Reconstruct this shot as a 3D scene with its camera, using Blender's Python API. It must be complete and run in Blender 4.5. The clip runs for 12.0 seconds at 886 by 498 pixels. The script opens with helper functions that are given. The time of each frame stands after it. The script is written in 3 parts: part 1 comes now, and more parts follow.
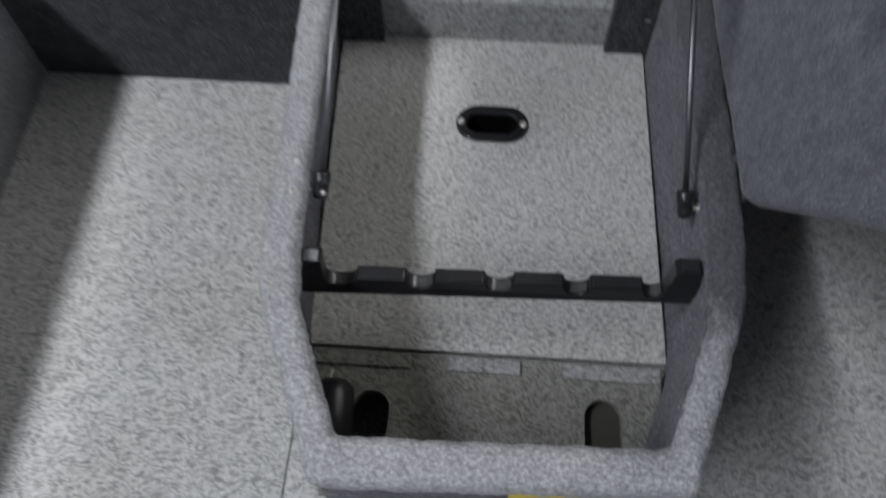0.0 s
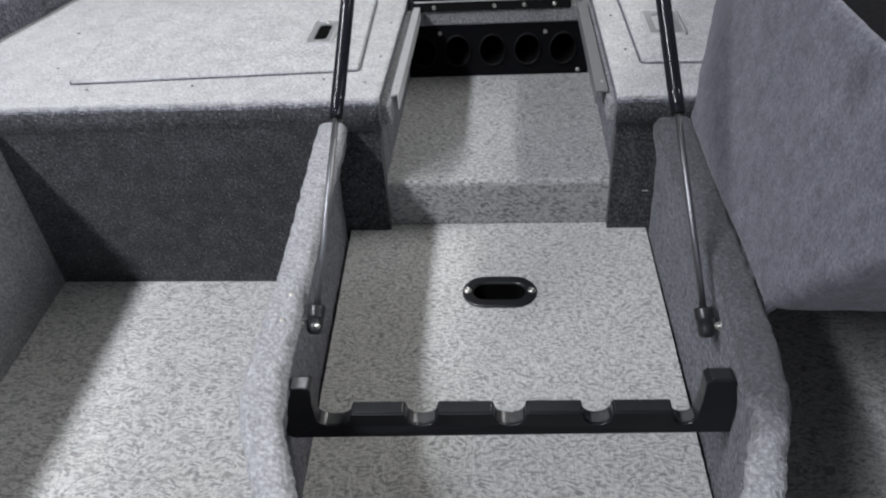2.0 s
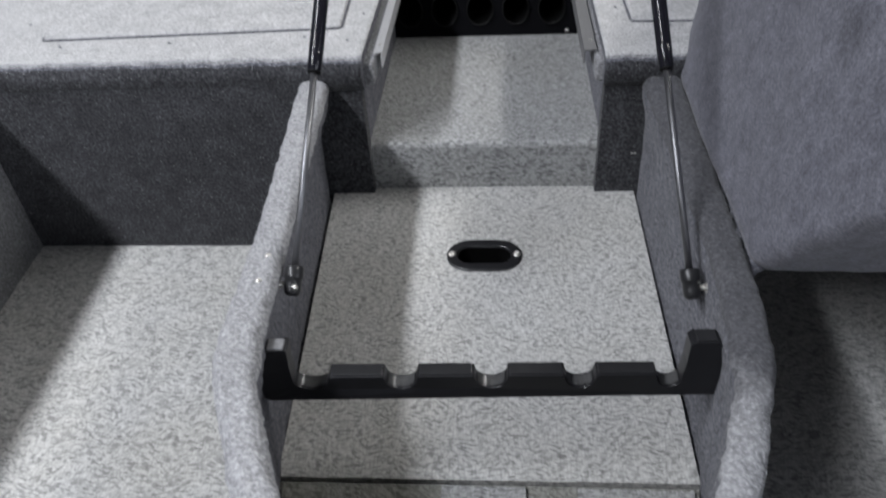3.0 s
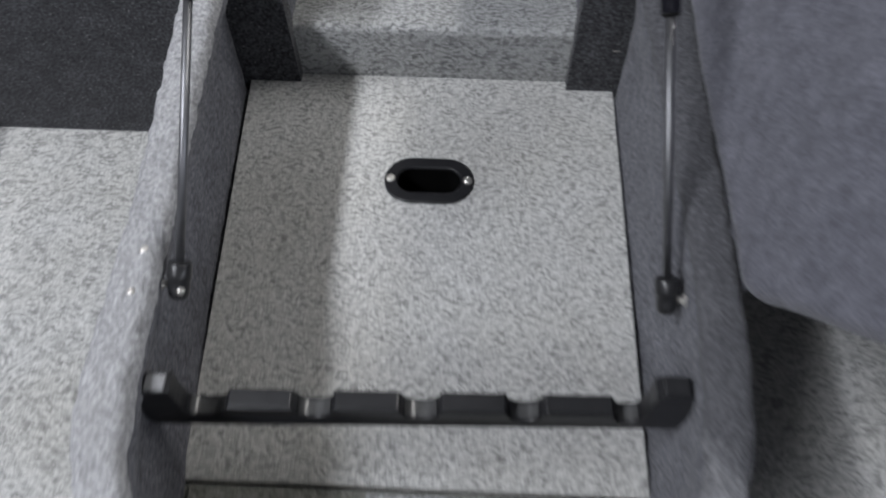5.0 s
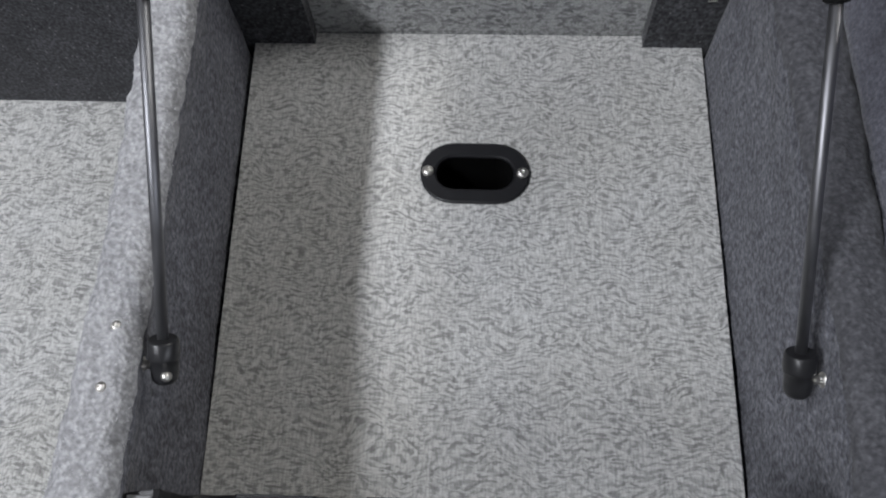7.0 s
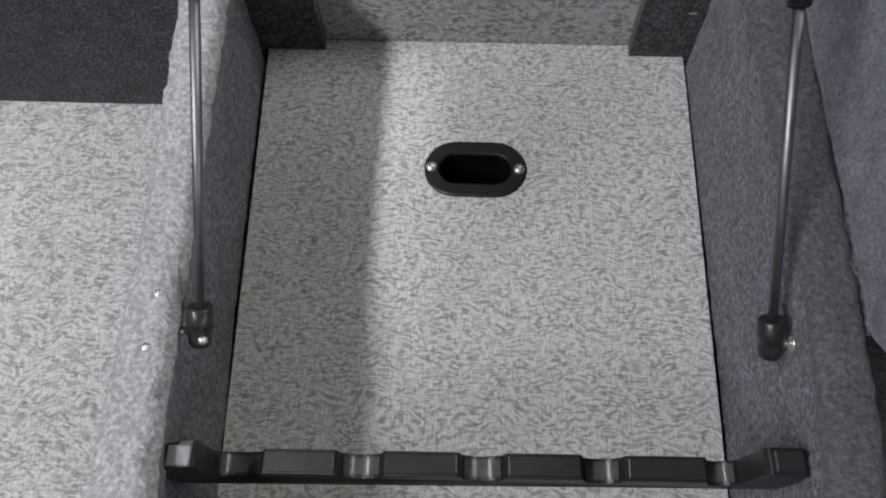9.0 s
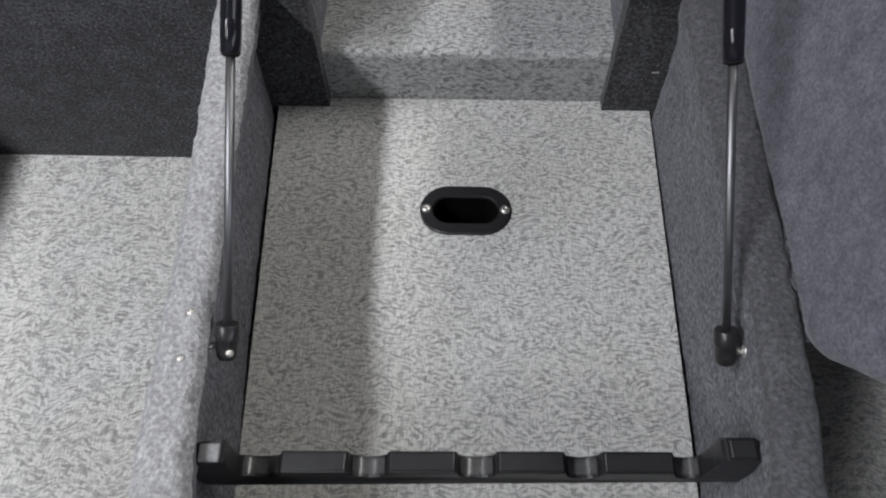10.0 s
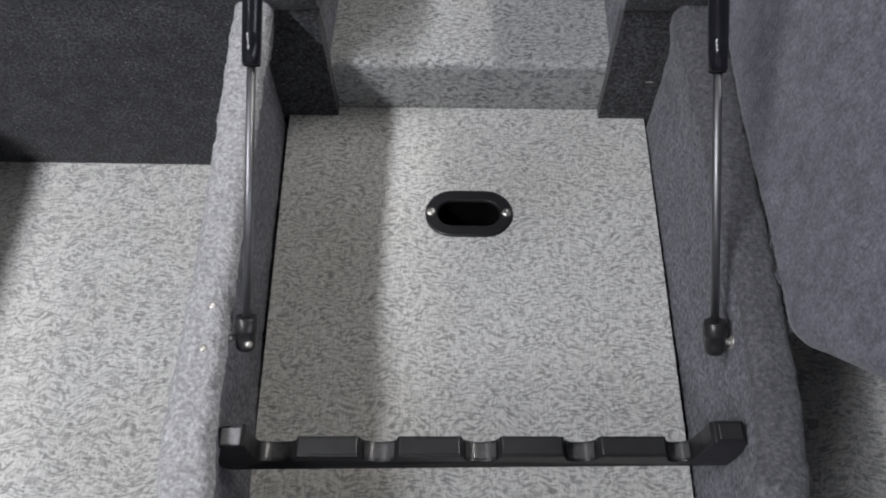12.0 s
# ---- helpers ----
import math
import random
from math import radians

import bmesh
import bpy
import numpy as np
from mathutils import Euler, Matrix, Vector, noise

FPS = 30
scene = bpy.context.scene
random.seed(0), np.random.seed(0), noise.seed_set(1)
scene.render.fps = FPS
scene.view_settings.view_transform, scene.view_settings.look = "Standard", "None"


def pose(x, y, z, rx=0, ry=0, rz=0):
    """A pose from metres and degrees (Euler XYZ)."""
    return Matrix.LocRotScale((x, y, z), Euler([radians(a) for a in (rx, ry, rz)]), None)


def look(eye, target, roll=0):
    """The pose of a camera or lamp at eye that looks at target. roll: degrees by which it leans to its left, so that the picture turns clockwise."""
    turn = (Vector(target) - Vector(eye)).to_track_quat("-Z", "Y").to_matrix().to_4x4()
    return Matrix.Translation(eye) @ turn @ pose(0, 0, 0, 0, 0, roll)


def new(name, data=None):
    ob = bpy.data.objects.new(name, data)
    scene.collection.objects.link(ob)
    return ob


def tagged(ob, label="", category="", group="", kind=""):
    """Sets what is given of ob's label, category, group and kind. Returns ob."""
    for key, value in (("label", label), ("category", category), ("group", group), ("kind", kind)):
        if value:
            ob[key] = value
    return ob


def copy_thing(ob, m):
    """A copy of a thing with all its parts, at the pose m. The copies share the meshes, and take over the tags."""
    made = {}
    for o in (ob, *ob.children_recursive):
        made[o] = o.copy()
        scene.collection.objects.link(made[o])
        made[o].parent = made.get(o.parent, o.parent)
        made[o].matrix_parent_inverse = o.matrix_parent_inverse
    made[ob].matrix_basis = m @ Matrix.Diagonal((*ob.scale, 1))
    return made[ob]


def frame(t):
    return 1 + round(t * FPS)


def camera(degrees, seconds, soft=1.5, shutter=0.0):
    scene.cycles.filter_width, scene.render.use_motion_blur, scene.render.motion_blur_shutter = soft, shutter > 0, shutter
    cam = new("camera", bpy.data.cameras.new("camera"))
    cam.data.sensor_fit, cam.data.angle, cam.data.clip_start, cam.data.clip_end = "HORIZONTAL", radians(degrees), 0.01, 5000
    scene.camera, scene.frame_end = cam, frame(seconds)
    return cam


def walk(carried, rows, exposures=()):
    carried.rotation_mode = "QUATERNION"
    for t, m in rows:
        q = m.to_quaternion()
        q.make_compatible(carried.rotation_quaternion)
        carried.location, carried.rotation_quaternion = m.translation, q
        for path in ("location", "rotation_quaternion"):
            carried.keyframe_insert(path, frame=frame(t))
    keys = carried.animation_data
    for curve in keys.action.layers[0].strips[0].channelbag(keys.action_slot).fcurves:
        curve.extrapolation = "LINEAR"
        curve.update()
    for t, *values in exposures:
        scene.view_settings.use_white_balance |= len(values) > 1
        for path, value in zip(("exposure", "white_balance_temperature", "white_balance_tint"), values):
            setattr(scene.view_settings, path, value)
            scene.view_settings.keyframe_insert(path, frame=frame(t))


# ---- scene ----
cam = camera(61.9, 12.0, soft=2.0, shutter=0.8)
PATH = [
    (0, (-0.022, -0.789, 0.98), (-0.099, 0.179, -0.769), -0.5),
    (0.2, (-0.007, -0.817, 0.997), (-0.137, 0.232, -0.701), -2.3),
    (0.5, (0.02, -0.856, 0.988), (-0.12, 0.336, -0.611), -3.3),
    (1, (0.016, -0.87, 0.888), (-0.186, 0.46, -0.592), -6.1),
    (1.5, (0.013, -0.902, 0.845), (-0.22, 0.596, -0.459), -5.2),
    (2, (0.016, -0.911, 0.806), (-0.162, 0.654, -0.426), -4.4),
    (2.5, (0.022, -0.907, 0.783), (-0.148, 0.647, -0.464), -4.3),
    (3, (0.027, -0.901, 0.781), (-0.13, 0.616, -0.513), -3.9),
    (3.2, (0.032, -0.898, 0.787), (-0.118, 0.584, -0.547), -4.0),
    (4.8, (0.064, -0.662, 0.83), (-0.034, 0.382, -0.873), -2.8),
    (5, (0.05, -0.596, 0.811), (-0.005, 0.433, -0.903), -0.4),
    (5.5, (0.03, -0.479, 0.757), (-0.029, 0.429, -1.023), -3.6),
    (6, (0.028, -0.417, 0.717), (-0.076, 0.363, -1.122), -6.2),
    (6.5, (0.021, -0.403, 0.713), (-0.078, 0.337, -1.143), -5.6),
    (6.7, (0.023, -0.394, 0.716), (-0.114, 0.354, -1.133), -7.8),
    (8.3, (0.01, -0.436, 0.747), (-0.082, 0.392, -1.071), -4.7),
    (8.5, (0.007, -0.442, 0.753), (-0.079, 0.375, -1.071), -4.4),
    (9, (0.005, -0.453, 0.766), (-0.086, 0.367, -1.055), -3.9),
    (9.5, (0.001, -0.48, 0.801), (-0.074, 0.463, -0.961), -2.9),
    (10, (0.002, -0.523, 0.834), (-0.061, 0.445, -0.915), -2.1),
    (10.5, (-0.001, -0.541, 0.858), (-0.075, 0.451, -0.877), -1.0),
    (11, (0.012, -0.545, 0.865), (-0.059, 0.463, -0.861), -3.0),
    (11.5, (0.004, -0.55, 0.865), (-0.05, 0.445, -0.869), -1.3),
    (12, (-0.001, -0.558, 0.867), (-0.067, 0.438, -0.866), -2.3),
]
walk(cam, [(t, look(eye, target, roll)) for t, eye, target, roll in PATH],
     exposures=((0, -0.64, 6330, 10), (0.5, -0.30, 6330, 10), (1.1, -0.12, 6330, 10), (1.9, 0.0, 6330, 10), (2.4, 0.0, 6330, 10), (3.2, -0.11, 6330, 10), (5.0, -0.18, 6330, 10), (6.7, -0.24, 6350, 10),
                (8.5, -0.20, 6420, 10), (9.5, -0.18, 6500, 10), (10.5, -0.13, 6500, 10), (12, -0.14, 6500, 11)))

# ---- world and light ----
world = bpy.data.worlds.new("hall_air")
world.use_nodes = True
world.node_tree.nodes["Background"].inputs[0].default_value = (0.75, 0.78, 0.85, 1)
world.node_tree.nodes["Background"].inputs[1].default_value = 0.02
scene.world = world
scene.view_settings.exposure = 0.0


def tube_or_fill_lamp(x, y, z, length, width, watts, color):
    data = bpy.data.lights.new("tube_or_fill_lamp", "AREA")
    data.shape, data.size, data.size_y = "RECTANGLE", width, length
    data.energy, data.color = watts, color
    ob = new("tube_or_fill_lamp", data)
    ob.matrix_world = pose(x, y, z)
    return ob


tube_or_fill_lamp(-2.32, -1.9, 3.60, 4.2, 0.32, 318, (0.94, 0.955, 1.0))
tube_or_fill_lamp(2.35, 1.75, 2.98, 3.4, 0.40, 118, (1.0, 0.975, 0.93))
# added fill: a wide soft area light above the boat
tube_or_fill_lamp(0.3, 0.5, 3.30, 3.2, 3.2, 4, (0.93, 0.945, 1.0))
# added soft fill from behind the boat and to its right, no known source
back_fill = tube_or_fill_lamp(4.4, -3.8, 1.9, 1.4, 5.0, 108, (0.88, 0.92, 1.0))
back_fill.matrix_world = pose(4.4, -3.8, 1.9, 76, 0, 50)


# ---- materials ----
def material(name):
    m = bpy.data.materials.new(name)
    m.use_nodes = True
    t = m.node_tree
    return m, t, t.nodes["Principled BSDF"]


def node(t, kind, **values):
    n = t.nodes.new(kind)
    for key, v in values.items():
        if key in n.inputs:
            n.inputs[key].default_value = v
    return n


def coords(t, sx=1.0, sy=1.0, sz=1.0):
    tc = t.nodes.new("ShaderNodeTexCoord")
    mp = node(t, "ShaderNodeMapping", Scale=(sx, sy, sz))
    t.links.new(tc.outputs["Object"], mp.inputs["Vector"])
    return mp.outputs["Vector"]


def ramp(t, fac, stops):
    n = t.nodes.new("ShaderNodeValToRGB")
    e = n.color_ramp.elements
    while len(e) < len(stops):
        e.new(0.5)
    for el, (p, c) in zip(e, stops):
        el.position, el.color = p, (*c, 1)
    t.links.new(fac, n.inputs["Fac"])
    return n.outputs["Color"]


def mixed(t, a, b, fac, how="MIX"):
    n = t.nodes.new("ShaderNodeMix")
    n.data_type, n.blend_type = "RGBA", how
    for s, v in ((n.inputs["Factor"], fac), (n.inputs["A"], a), (n.inputs["B"], b)):
        if isinstance(v, (int, float, tuple)):
            s.default_value = v
        else:
            t.links.new(v, s)
    return n.outputs["Result"]


def bump(t, bsdf, height, strength, distance):
    n = node(t, "ShaderNodeBump", Strength=strength, Distance=distance)
    t.links.new(height, n.inputs["Height"])
    t.links.new(n.outputs["Normal"], bsdf.inputs["Normal"])


def carpet(name, dark, mid, light, size=420.0, mottle=1.0, sheen=0.10, nubs=0.4):
    """Needle-punched carpet: small nubs, fine fibre grain and rubbed patches."""
    m, t, b = material(name)
    v = coords(t)
    fine = node(t, "ShaderNodeTexNoise", Scale=size * 1.5, Detail=3.0, Roughness=0.65)
    tuft = node(t, "ShaderNodeTexNoise", Scale=size * 0.62, Detail=1.5, Roughness=0.5)
    worn = node(t, "ShaderNodeTexNoise", Scale=17.0, Detail=6.0, Roughness=0.7)
    for n in (fine, tuft, worn):
        t.links.new(v, n.inputs["Vector"])
    nub = node(t, "ShaderNodeTexVoronoi", Scale=size * 0.85)
    t.links.new(v, nub.inputs["Vector"])
    col = ramp(t, tuft.outputs["Fac"], ((0.30, dark), (0.50, mid), (0.70, light)))
    flecks = ramp(t, fine.outputs["Fac"], ((0.34, (0.62, 0.62, 0.63)), (0.66, (1.14, 1.14, 1.14))))
    cells = ramp(t, nub.outputs["Distance"], ((0.10, (1.12, 1.12, 1.12)), (0.75, (0.66, 0.66, 0.67))))
    rub = ramp(t, worn.outputs["Fac"], ((0.3, (0.74, 0.74, 0.76)), (0.7, (1.06, 1.06, 1.06))))
    for over, weight in ((flecks, mottle), (cells, nubs), (rub, mottle)):
        col = mixed(t, col, over, min(1.0, weight), "MULTIPLY")
    t.links.new(col, b.inputs["Base Color"])
    b.inputs["Roughness"].default_value = 0.95
    b.inputs["Specular IOR Level"].default_value = 0.15
    b.inputs["Sheen Weight"].default_value = sheen
    b.inputs["Sheen Roughness"].default_value = 0.5
    add = node(t, "ShaderNodeMath")
    add.operation = "MULTIPLY_ADD"
    t.links.new(nub.outputs["Distance"], add.inputs[0])
    add.inputs[1].default_value = -nubs
    t.links.new(tuft.outputs["Fac"], add.inputs[2])
    bump(t, b, add.outputs[0], 0.8 * mottle ** 0.5, 0.002 + 0.001 * nubs)
    return m


def vinyl(name, light, dark, turn=0.0):
    """Woven vinyl: pale ribbed threads with short dark strokes that lie in swirling rows."""
    m, t, b = material(name)
    v = coords(t)
    v.node.inputs["Rotation"].default_value = (0, 0, turn)
    # slow drift that lays the strokes in swirling rows
    drift = node(t, "ShaderNodeTexNoise", Scale=20.0, Detail=1.0, Roughness=0.5)
    t.links.new(v, drift.inputs["Vector"])
    off = t.nodes.new("ShaderNodeVectorMath")
    off.operation = "MULTIPLY_ADD"
    t.links.new(drift.outputs["Color"], off.inputs[0])
    off.inputs[1].default_value = (0.034, 0.034, 0.0)
    t.links.new(v, off.inputs[2])
    lain = node(t, "ShaderNodeMapping", Scale=(120.0, 300.0, 200.0))
    t.links.new(off.outputs[0], lain.inputs["Vector"])
    stroke = node(t, "ShaderNodeTexNoise", Scale=1.0, Detail=1.0, Roughness=0.45, Distortion=0.35)
    t.links.new(lain.outputs[0], stroke.inputs["Vector"])
    fine = node(t, "ShaderNodeTexNoise", Scale=620.0, Detail=2.0, Roughness=0.6)
    soil_n = node(t, "ShaderNodeTexNoise", Scale=4.0, Detail=4.0, Roughness=0.6)
    fade = node(t, "ShaderNodeTexNoise", Scale=45.0, Detail=2.0, Roughness=0.5)
    for n in (fine, soil_n, fade):
        t.links.new(v, n.inputs["Vector"])
    mask = ramp(t, stroke.outputs["Fac"], ((0.44, (0, 0, 0)), (0.61, (1, 1, 1))))
    uneven = ramp(t, fade.outputs["Fac"], ((0.30, (0.45, 0.45, 0.45)), (0.62, (1, 1, 1))))
    mask = mixed(t, mask, uneven, 1.0, "MULTIPLY")
    col = mixed(t, (*light, 1), (*dark, 1), mask)
    grain = ramp(t, fine.outputs["Fac"], ((0.30, (0.885, 0.87, 0.83)), (0.55, (1.0, 1.0, 1.0)), (0.72, (1.07, 1.08, 1.10))))
    col = mixed(t, col, grain, 1.0, "MULTIPLY")
    # threads: ribs along the boat crossed by a weaker weft
    threads = []
    for scale in ((430.0, 100.0, 300.0), (150.0, 430.0, 300.0)):
        n = node(t, "ShaderNodeTexNoise", Scale=1.0, Detail=1.0, Roughness=0.5)
        t.links.new(coords(t, *scale), n.inputs["Vector"])
        threads.append(n)
    warp, weft = threads
    rib = ramp(t, warp.outputs["Fac"], ((0.34, (0.82, 0.82, 0.82)), (0.62, (1.12, 1.12, 1.12))))
    col = mixed(t, col, rib, 1.0, "MULTIPLY")
    cross = ramp(t, weft.outputs["Fac"], ((0.32, (0.92, 0.92, 0.92)), (0.60, (1.03, 1.03, 1.03))))
    col = mixed(t, col, cross, 1.0, "MULTIPLY")
    soil = ramp(t, soil_n.outputs["Fac"], ((0.3, (0.90, 0.89, 0.86)), (0.65, (1.0, 1.0, 1.0))))
    col = mixed(t, col, soil, 1.0, "MULTIPLY")
    t.links.new(col, b.inputs["Base Color"])
    b.inputs["Roughness"].default_value = 0.74
    b.inputs["Specular IOR Level"].default_value = 0.3
    add = node(t, "ShaderNodeMath")
    t.links.new(warp.outputs["Fac"], add.inputs[0])
    t.links.new(weft.outputs["Fac"], add.inputs[1])
    bump(t, b, add.outputs[0], 0.35, 0.0018)
    return m


def plain(name, color, rough, metal=0.0, grain=60.0, depth=0.12, bumpy=0.0, shine=0.5):
    m, t, b = material(name)
    v = coords(t)
    n = node(t, "ShaderNodeTexNoise", Scale=grain, Detail=4.0, Roughness=0.6)
    t.links.new(v, n.inputs["Vector"])
    lo = tuple(c * (1 - depth) for c in color)
    t.links.new(ramp(t, n.outputs["Fac"], ((0.3, lo), (0.7, color))), b.inputs["Base Color"])
    rr = node(t, "ShaderNodeMapRange")
    rr.inputs["To Min"].default_value, rr.inputs["To Max"].default_value = rough * 0.8, min(1.0, rough * 1.25)
    t.links.new(n.outputs["Fac"], rr.inputs["Value"])
    t.links.new(rr.outputs[0], b.inputs["Roughness"])
    b.inputs["Metallic"].default_value = metal
    b.inputs["Specular IOR Level"].default_value = shine
    if bumpy:
        bump(t, b, n.outputs["Fac"], bumpy, 0.001)
    return m


CARPET = carpet("grey_carpet", (0.080, 0.081, 0.094), (0.152, 0.154, 0.174), (0.245, 0.249, 0.275), 300.0)
HULL = carpet("mid_grey_carpet", (0.21, 0.21, 0.213), (0.32, 0.321, 0.327), (0.44, 0.441, 0.45), 300.0)


def fibre(name, lo, hi):
    m, t, b = material(name)
    g = t.nodes.new("ShaderNodeNewGeometry")
    t.links.new(ramp(t, g.outputs["Random Per Island"], ((0.0, lo), (0.7, hi), (1.0, tuple(min(0.9, 1.1 * c) for c in hi)))), b.inputs["Base Color"])
    b.inputs["Roughness"].default_value = 0.8
    b.inputs["Specular IOR Level"].default_value = 0.2
    return m


FIBRE = fibre("grey_fibre", (0.42, 0.42, 0.427), (0.56, 0.56, 0.57))


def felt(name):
    """Lit copy of the grey carpet; shade along the console is painted in."""
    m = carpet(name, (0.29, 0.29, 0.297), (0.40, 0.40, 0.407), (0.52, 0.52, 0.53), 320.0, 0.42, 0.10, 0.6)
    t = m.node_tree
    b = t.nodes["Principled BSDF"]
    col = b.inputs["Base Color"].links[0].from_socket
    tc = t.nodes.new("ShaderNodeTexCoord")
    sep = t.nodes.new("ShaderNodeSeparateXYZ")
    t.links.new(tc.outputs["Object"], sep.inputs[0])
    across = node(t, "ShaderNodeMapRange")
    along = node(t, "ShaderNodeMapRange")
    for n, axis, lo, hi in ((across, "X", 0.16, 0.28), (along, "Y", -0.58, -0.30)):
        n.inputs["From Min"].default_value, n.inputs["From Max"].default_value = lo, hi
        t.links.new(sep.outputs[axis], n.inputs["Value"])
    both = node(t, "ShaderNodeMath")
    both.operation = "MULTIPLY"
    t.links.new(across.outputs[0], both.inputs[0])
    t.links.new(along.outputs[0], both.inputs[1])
    # the painted shade ends in an uneven border
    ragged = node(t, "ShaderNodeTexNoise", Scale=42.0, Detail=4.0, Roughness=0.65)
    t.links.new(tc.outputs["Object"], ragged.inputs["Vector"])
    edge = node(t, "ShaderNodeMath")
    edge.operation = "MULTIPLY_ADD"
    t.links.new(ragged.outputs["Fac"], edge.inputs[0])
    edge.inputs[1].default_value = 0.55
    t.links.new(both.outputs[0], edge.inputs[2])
    console_shade = ramp(t, edge.outputs[0], ((0.42, (0, 0, 0)), (0.80, (1, 1, 1))))
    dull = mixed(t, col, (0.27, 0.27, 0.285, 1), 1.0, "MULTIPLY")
    t.links.new(mixed(t, col, dull, console_shade), b.inputs["Base Color"])
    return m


LIT_CARPET = felt("lit_grey_carpet")
DECK_FIBRE = fibre("pale_fibre", (0.50, 0.50, 0.505), (0.72, 0.72, 0.73))
PALE = carpet("pale_deck_carpet", (0.42, 0.418, 0.415), (0.56, 0.557, 0.553), (0.70, 0.697, 0.692), 380.0, 0.5)
CHARCOAL = carpet("charcoal_carpet", (0.022, 0.022, 0.024), (0.053, 0.0535, 0.058), (0.096, 0.097, 0.103), 430.0, 0.38, 0.10, 0.0)
SLATE = carpet("slate_carpet", (0.124, 0.125, 0.147), (0.163, 0.164, 0.192), (0.208, 0.210, 0.244), 420.0, 0.85, 0.14, 0.0)


def stain(m, at, reach, tone):
    """A worn dark spot of its own in a carpet."""
    t = m.node_tree
    b = t.nodes["Principled BSDF"]
    col = b.inputs["Base Color"].links[0].from_socket
    tc = t.nodes.new("ShaderNodeTexCoord")
    wob = node(t, "ShaderNodeTexNoise", Scale=30.0, Detail=3.0)
    t.links.new(tc.outputs["Object"], wob.inputs["Vector"])
    far = t.nodes.new("ShaderNodeVectorMath")
    far.operation = "DISTANCE"
    t.links.new(tc.outputs["Object"], far.inputs[0])
    far.inputs[1].default_value = at
    add = node(t, "ShaderNodeMath")
    add.operation = "MULTIPLY_ADD"
    t.links.new(wob.outputs["Fac"], add.inputs[0])
    add.inputs[1].default_value = reach
    t.links.new(far.outputs["Value"], add.inputs[2])
    spot = ramp(t, add.outputs[0], ((reach * 0.7, (tone, tone, tone)), (reach * 1.9, (1, 1, 1))))
    t.links.new(mixed(t, col, spot, 1.0, "MULTIPLY"), b.inputs["Base Color"])


stain(SLATE, (0.347, -0.24, 0.480), 0.026, 0.66)


def clouds(m, scale, lo, hi):
    """Soft mottling where the nap lies differently."""
    t = m.node_tree
    b = t.nodes["Principled BSDF"]
    col = b.inputs["Base Color"].links[0].from_socket
    n = node(t, "ShaderNodeTexNoise", Scale=scale, Detail=2.5, Roughness=0.55)
    t.links.new(coords(t), n.inputs["Vector"])
    tone = ramp(t, n.outputs["Fac"], ((0.32, (lo, lo, lo)), (0.68, (hi, hi, hi))))
    t.links.new(mixed(t, col, tone, 1.0, "MULTIPLY"), b.inputs["Base Color"])


clouds(SLATE, 55.0, 0.82, 1.12)
clouds(CARPET, 38.0, 0.84, 1.10)
clouds(PALE, 26.0, 0.90, 1.05)
clouds(CHARCOAL, 30.0, 0.78, 1.16)


def specks(m, scale, tone):
    """Sparse pale fibres caught in a dark carpet."""
    t = m.node_tree
    b = t.nodes["Principled BSDF"]
    col = b.inputs["Base Color"].links[0].from_socket
    n = node(t, "ShaderNodeTexVoronoi", Scale=scale)
    t.links.new(coords(t), n.inputs["Vector"])
    dot = ramp(t, n.outputs["Distance"], ((0.16, (1, 1, 1)), (0.30, (0, 0, 0))))
    few = t.nodes.new("ShaderNodeSeparateColor")
    t.links.new(n.outputs["Color"], few.inputs[0])
    pick = ramp(t, few.outputs[0], ((0.80, (0, 0, 0)), (0.95, (1, 1, 1))))
    t.links.new(mixed(t, col, (tone, tone, tone, 1), mixed(t, dot, pick, 1.0, "MULTIPLY")), b.inputs["Base Color"])


specks(CHARCOAL, 200.0, 0.20)
VINYL = vinyl("woven_vinyl", (0.565, 0.565, 0.558), (0.27, 0.27, 0.267))
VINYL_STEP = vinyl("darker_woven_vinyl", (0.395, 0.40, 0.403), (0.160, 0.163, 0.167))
# darker, greener weave for the front panel, one hinge leaf and the sump
VINYL_DARK = vinyl("dark_olive_vinyl", (0.27, 0.27, 0.25), (0.13, 0.13, 0.115), 0.5)
BLACK = plain("black_plastic", (0.014, 0.014, 0.016), 0.38, 0.0, 90.0, 0.2, 0.05)
RUBBER = plain("black_rubber", (0.006, 0.006, 0.006), 0.65, 0.0, 200.0, 0.3, 0.1, 0.2)
MATT = plain("matt_black", (0.006, 0.006, 0.0075), 0.8, 0.0, 200.0, 0.3, 0.1, 0.07)
# near-black colour stands in for the shade inside holes and gaps
HOLE = plain("hole_shade", (0.004, 0.004, 0.004), 0.9, shine=0.05)
SOCKET = plain("grey_black_plastic", (0.022, 0.022, 0.0235), 0.33, 0.0, 120.0, 0.2, 0.05)
CHROME = plain("chromed_steel", (0.255, 0.255, 0.268), 0.46, 1.0, 40.0, 0.1)
TUBE = plain("black_lacquered_steel", (0.010, 0.010, 0.015), 0.20, 0.0, 50.0, 0.2, 0.0, 0.4)
STEEL = plain("zinc_steel", (0.70, 0.68, 0.64), 0.42, 1.0, 80.0, 0.2)
SATIN = plain("satin_metal", (0.50, 0.50, 0.51), 0.5, 0.6, 150.0, 0.15, 0.03)
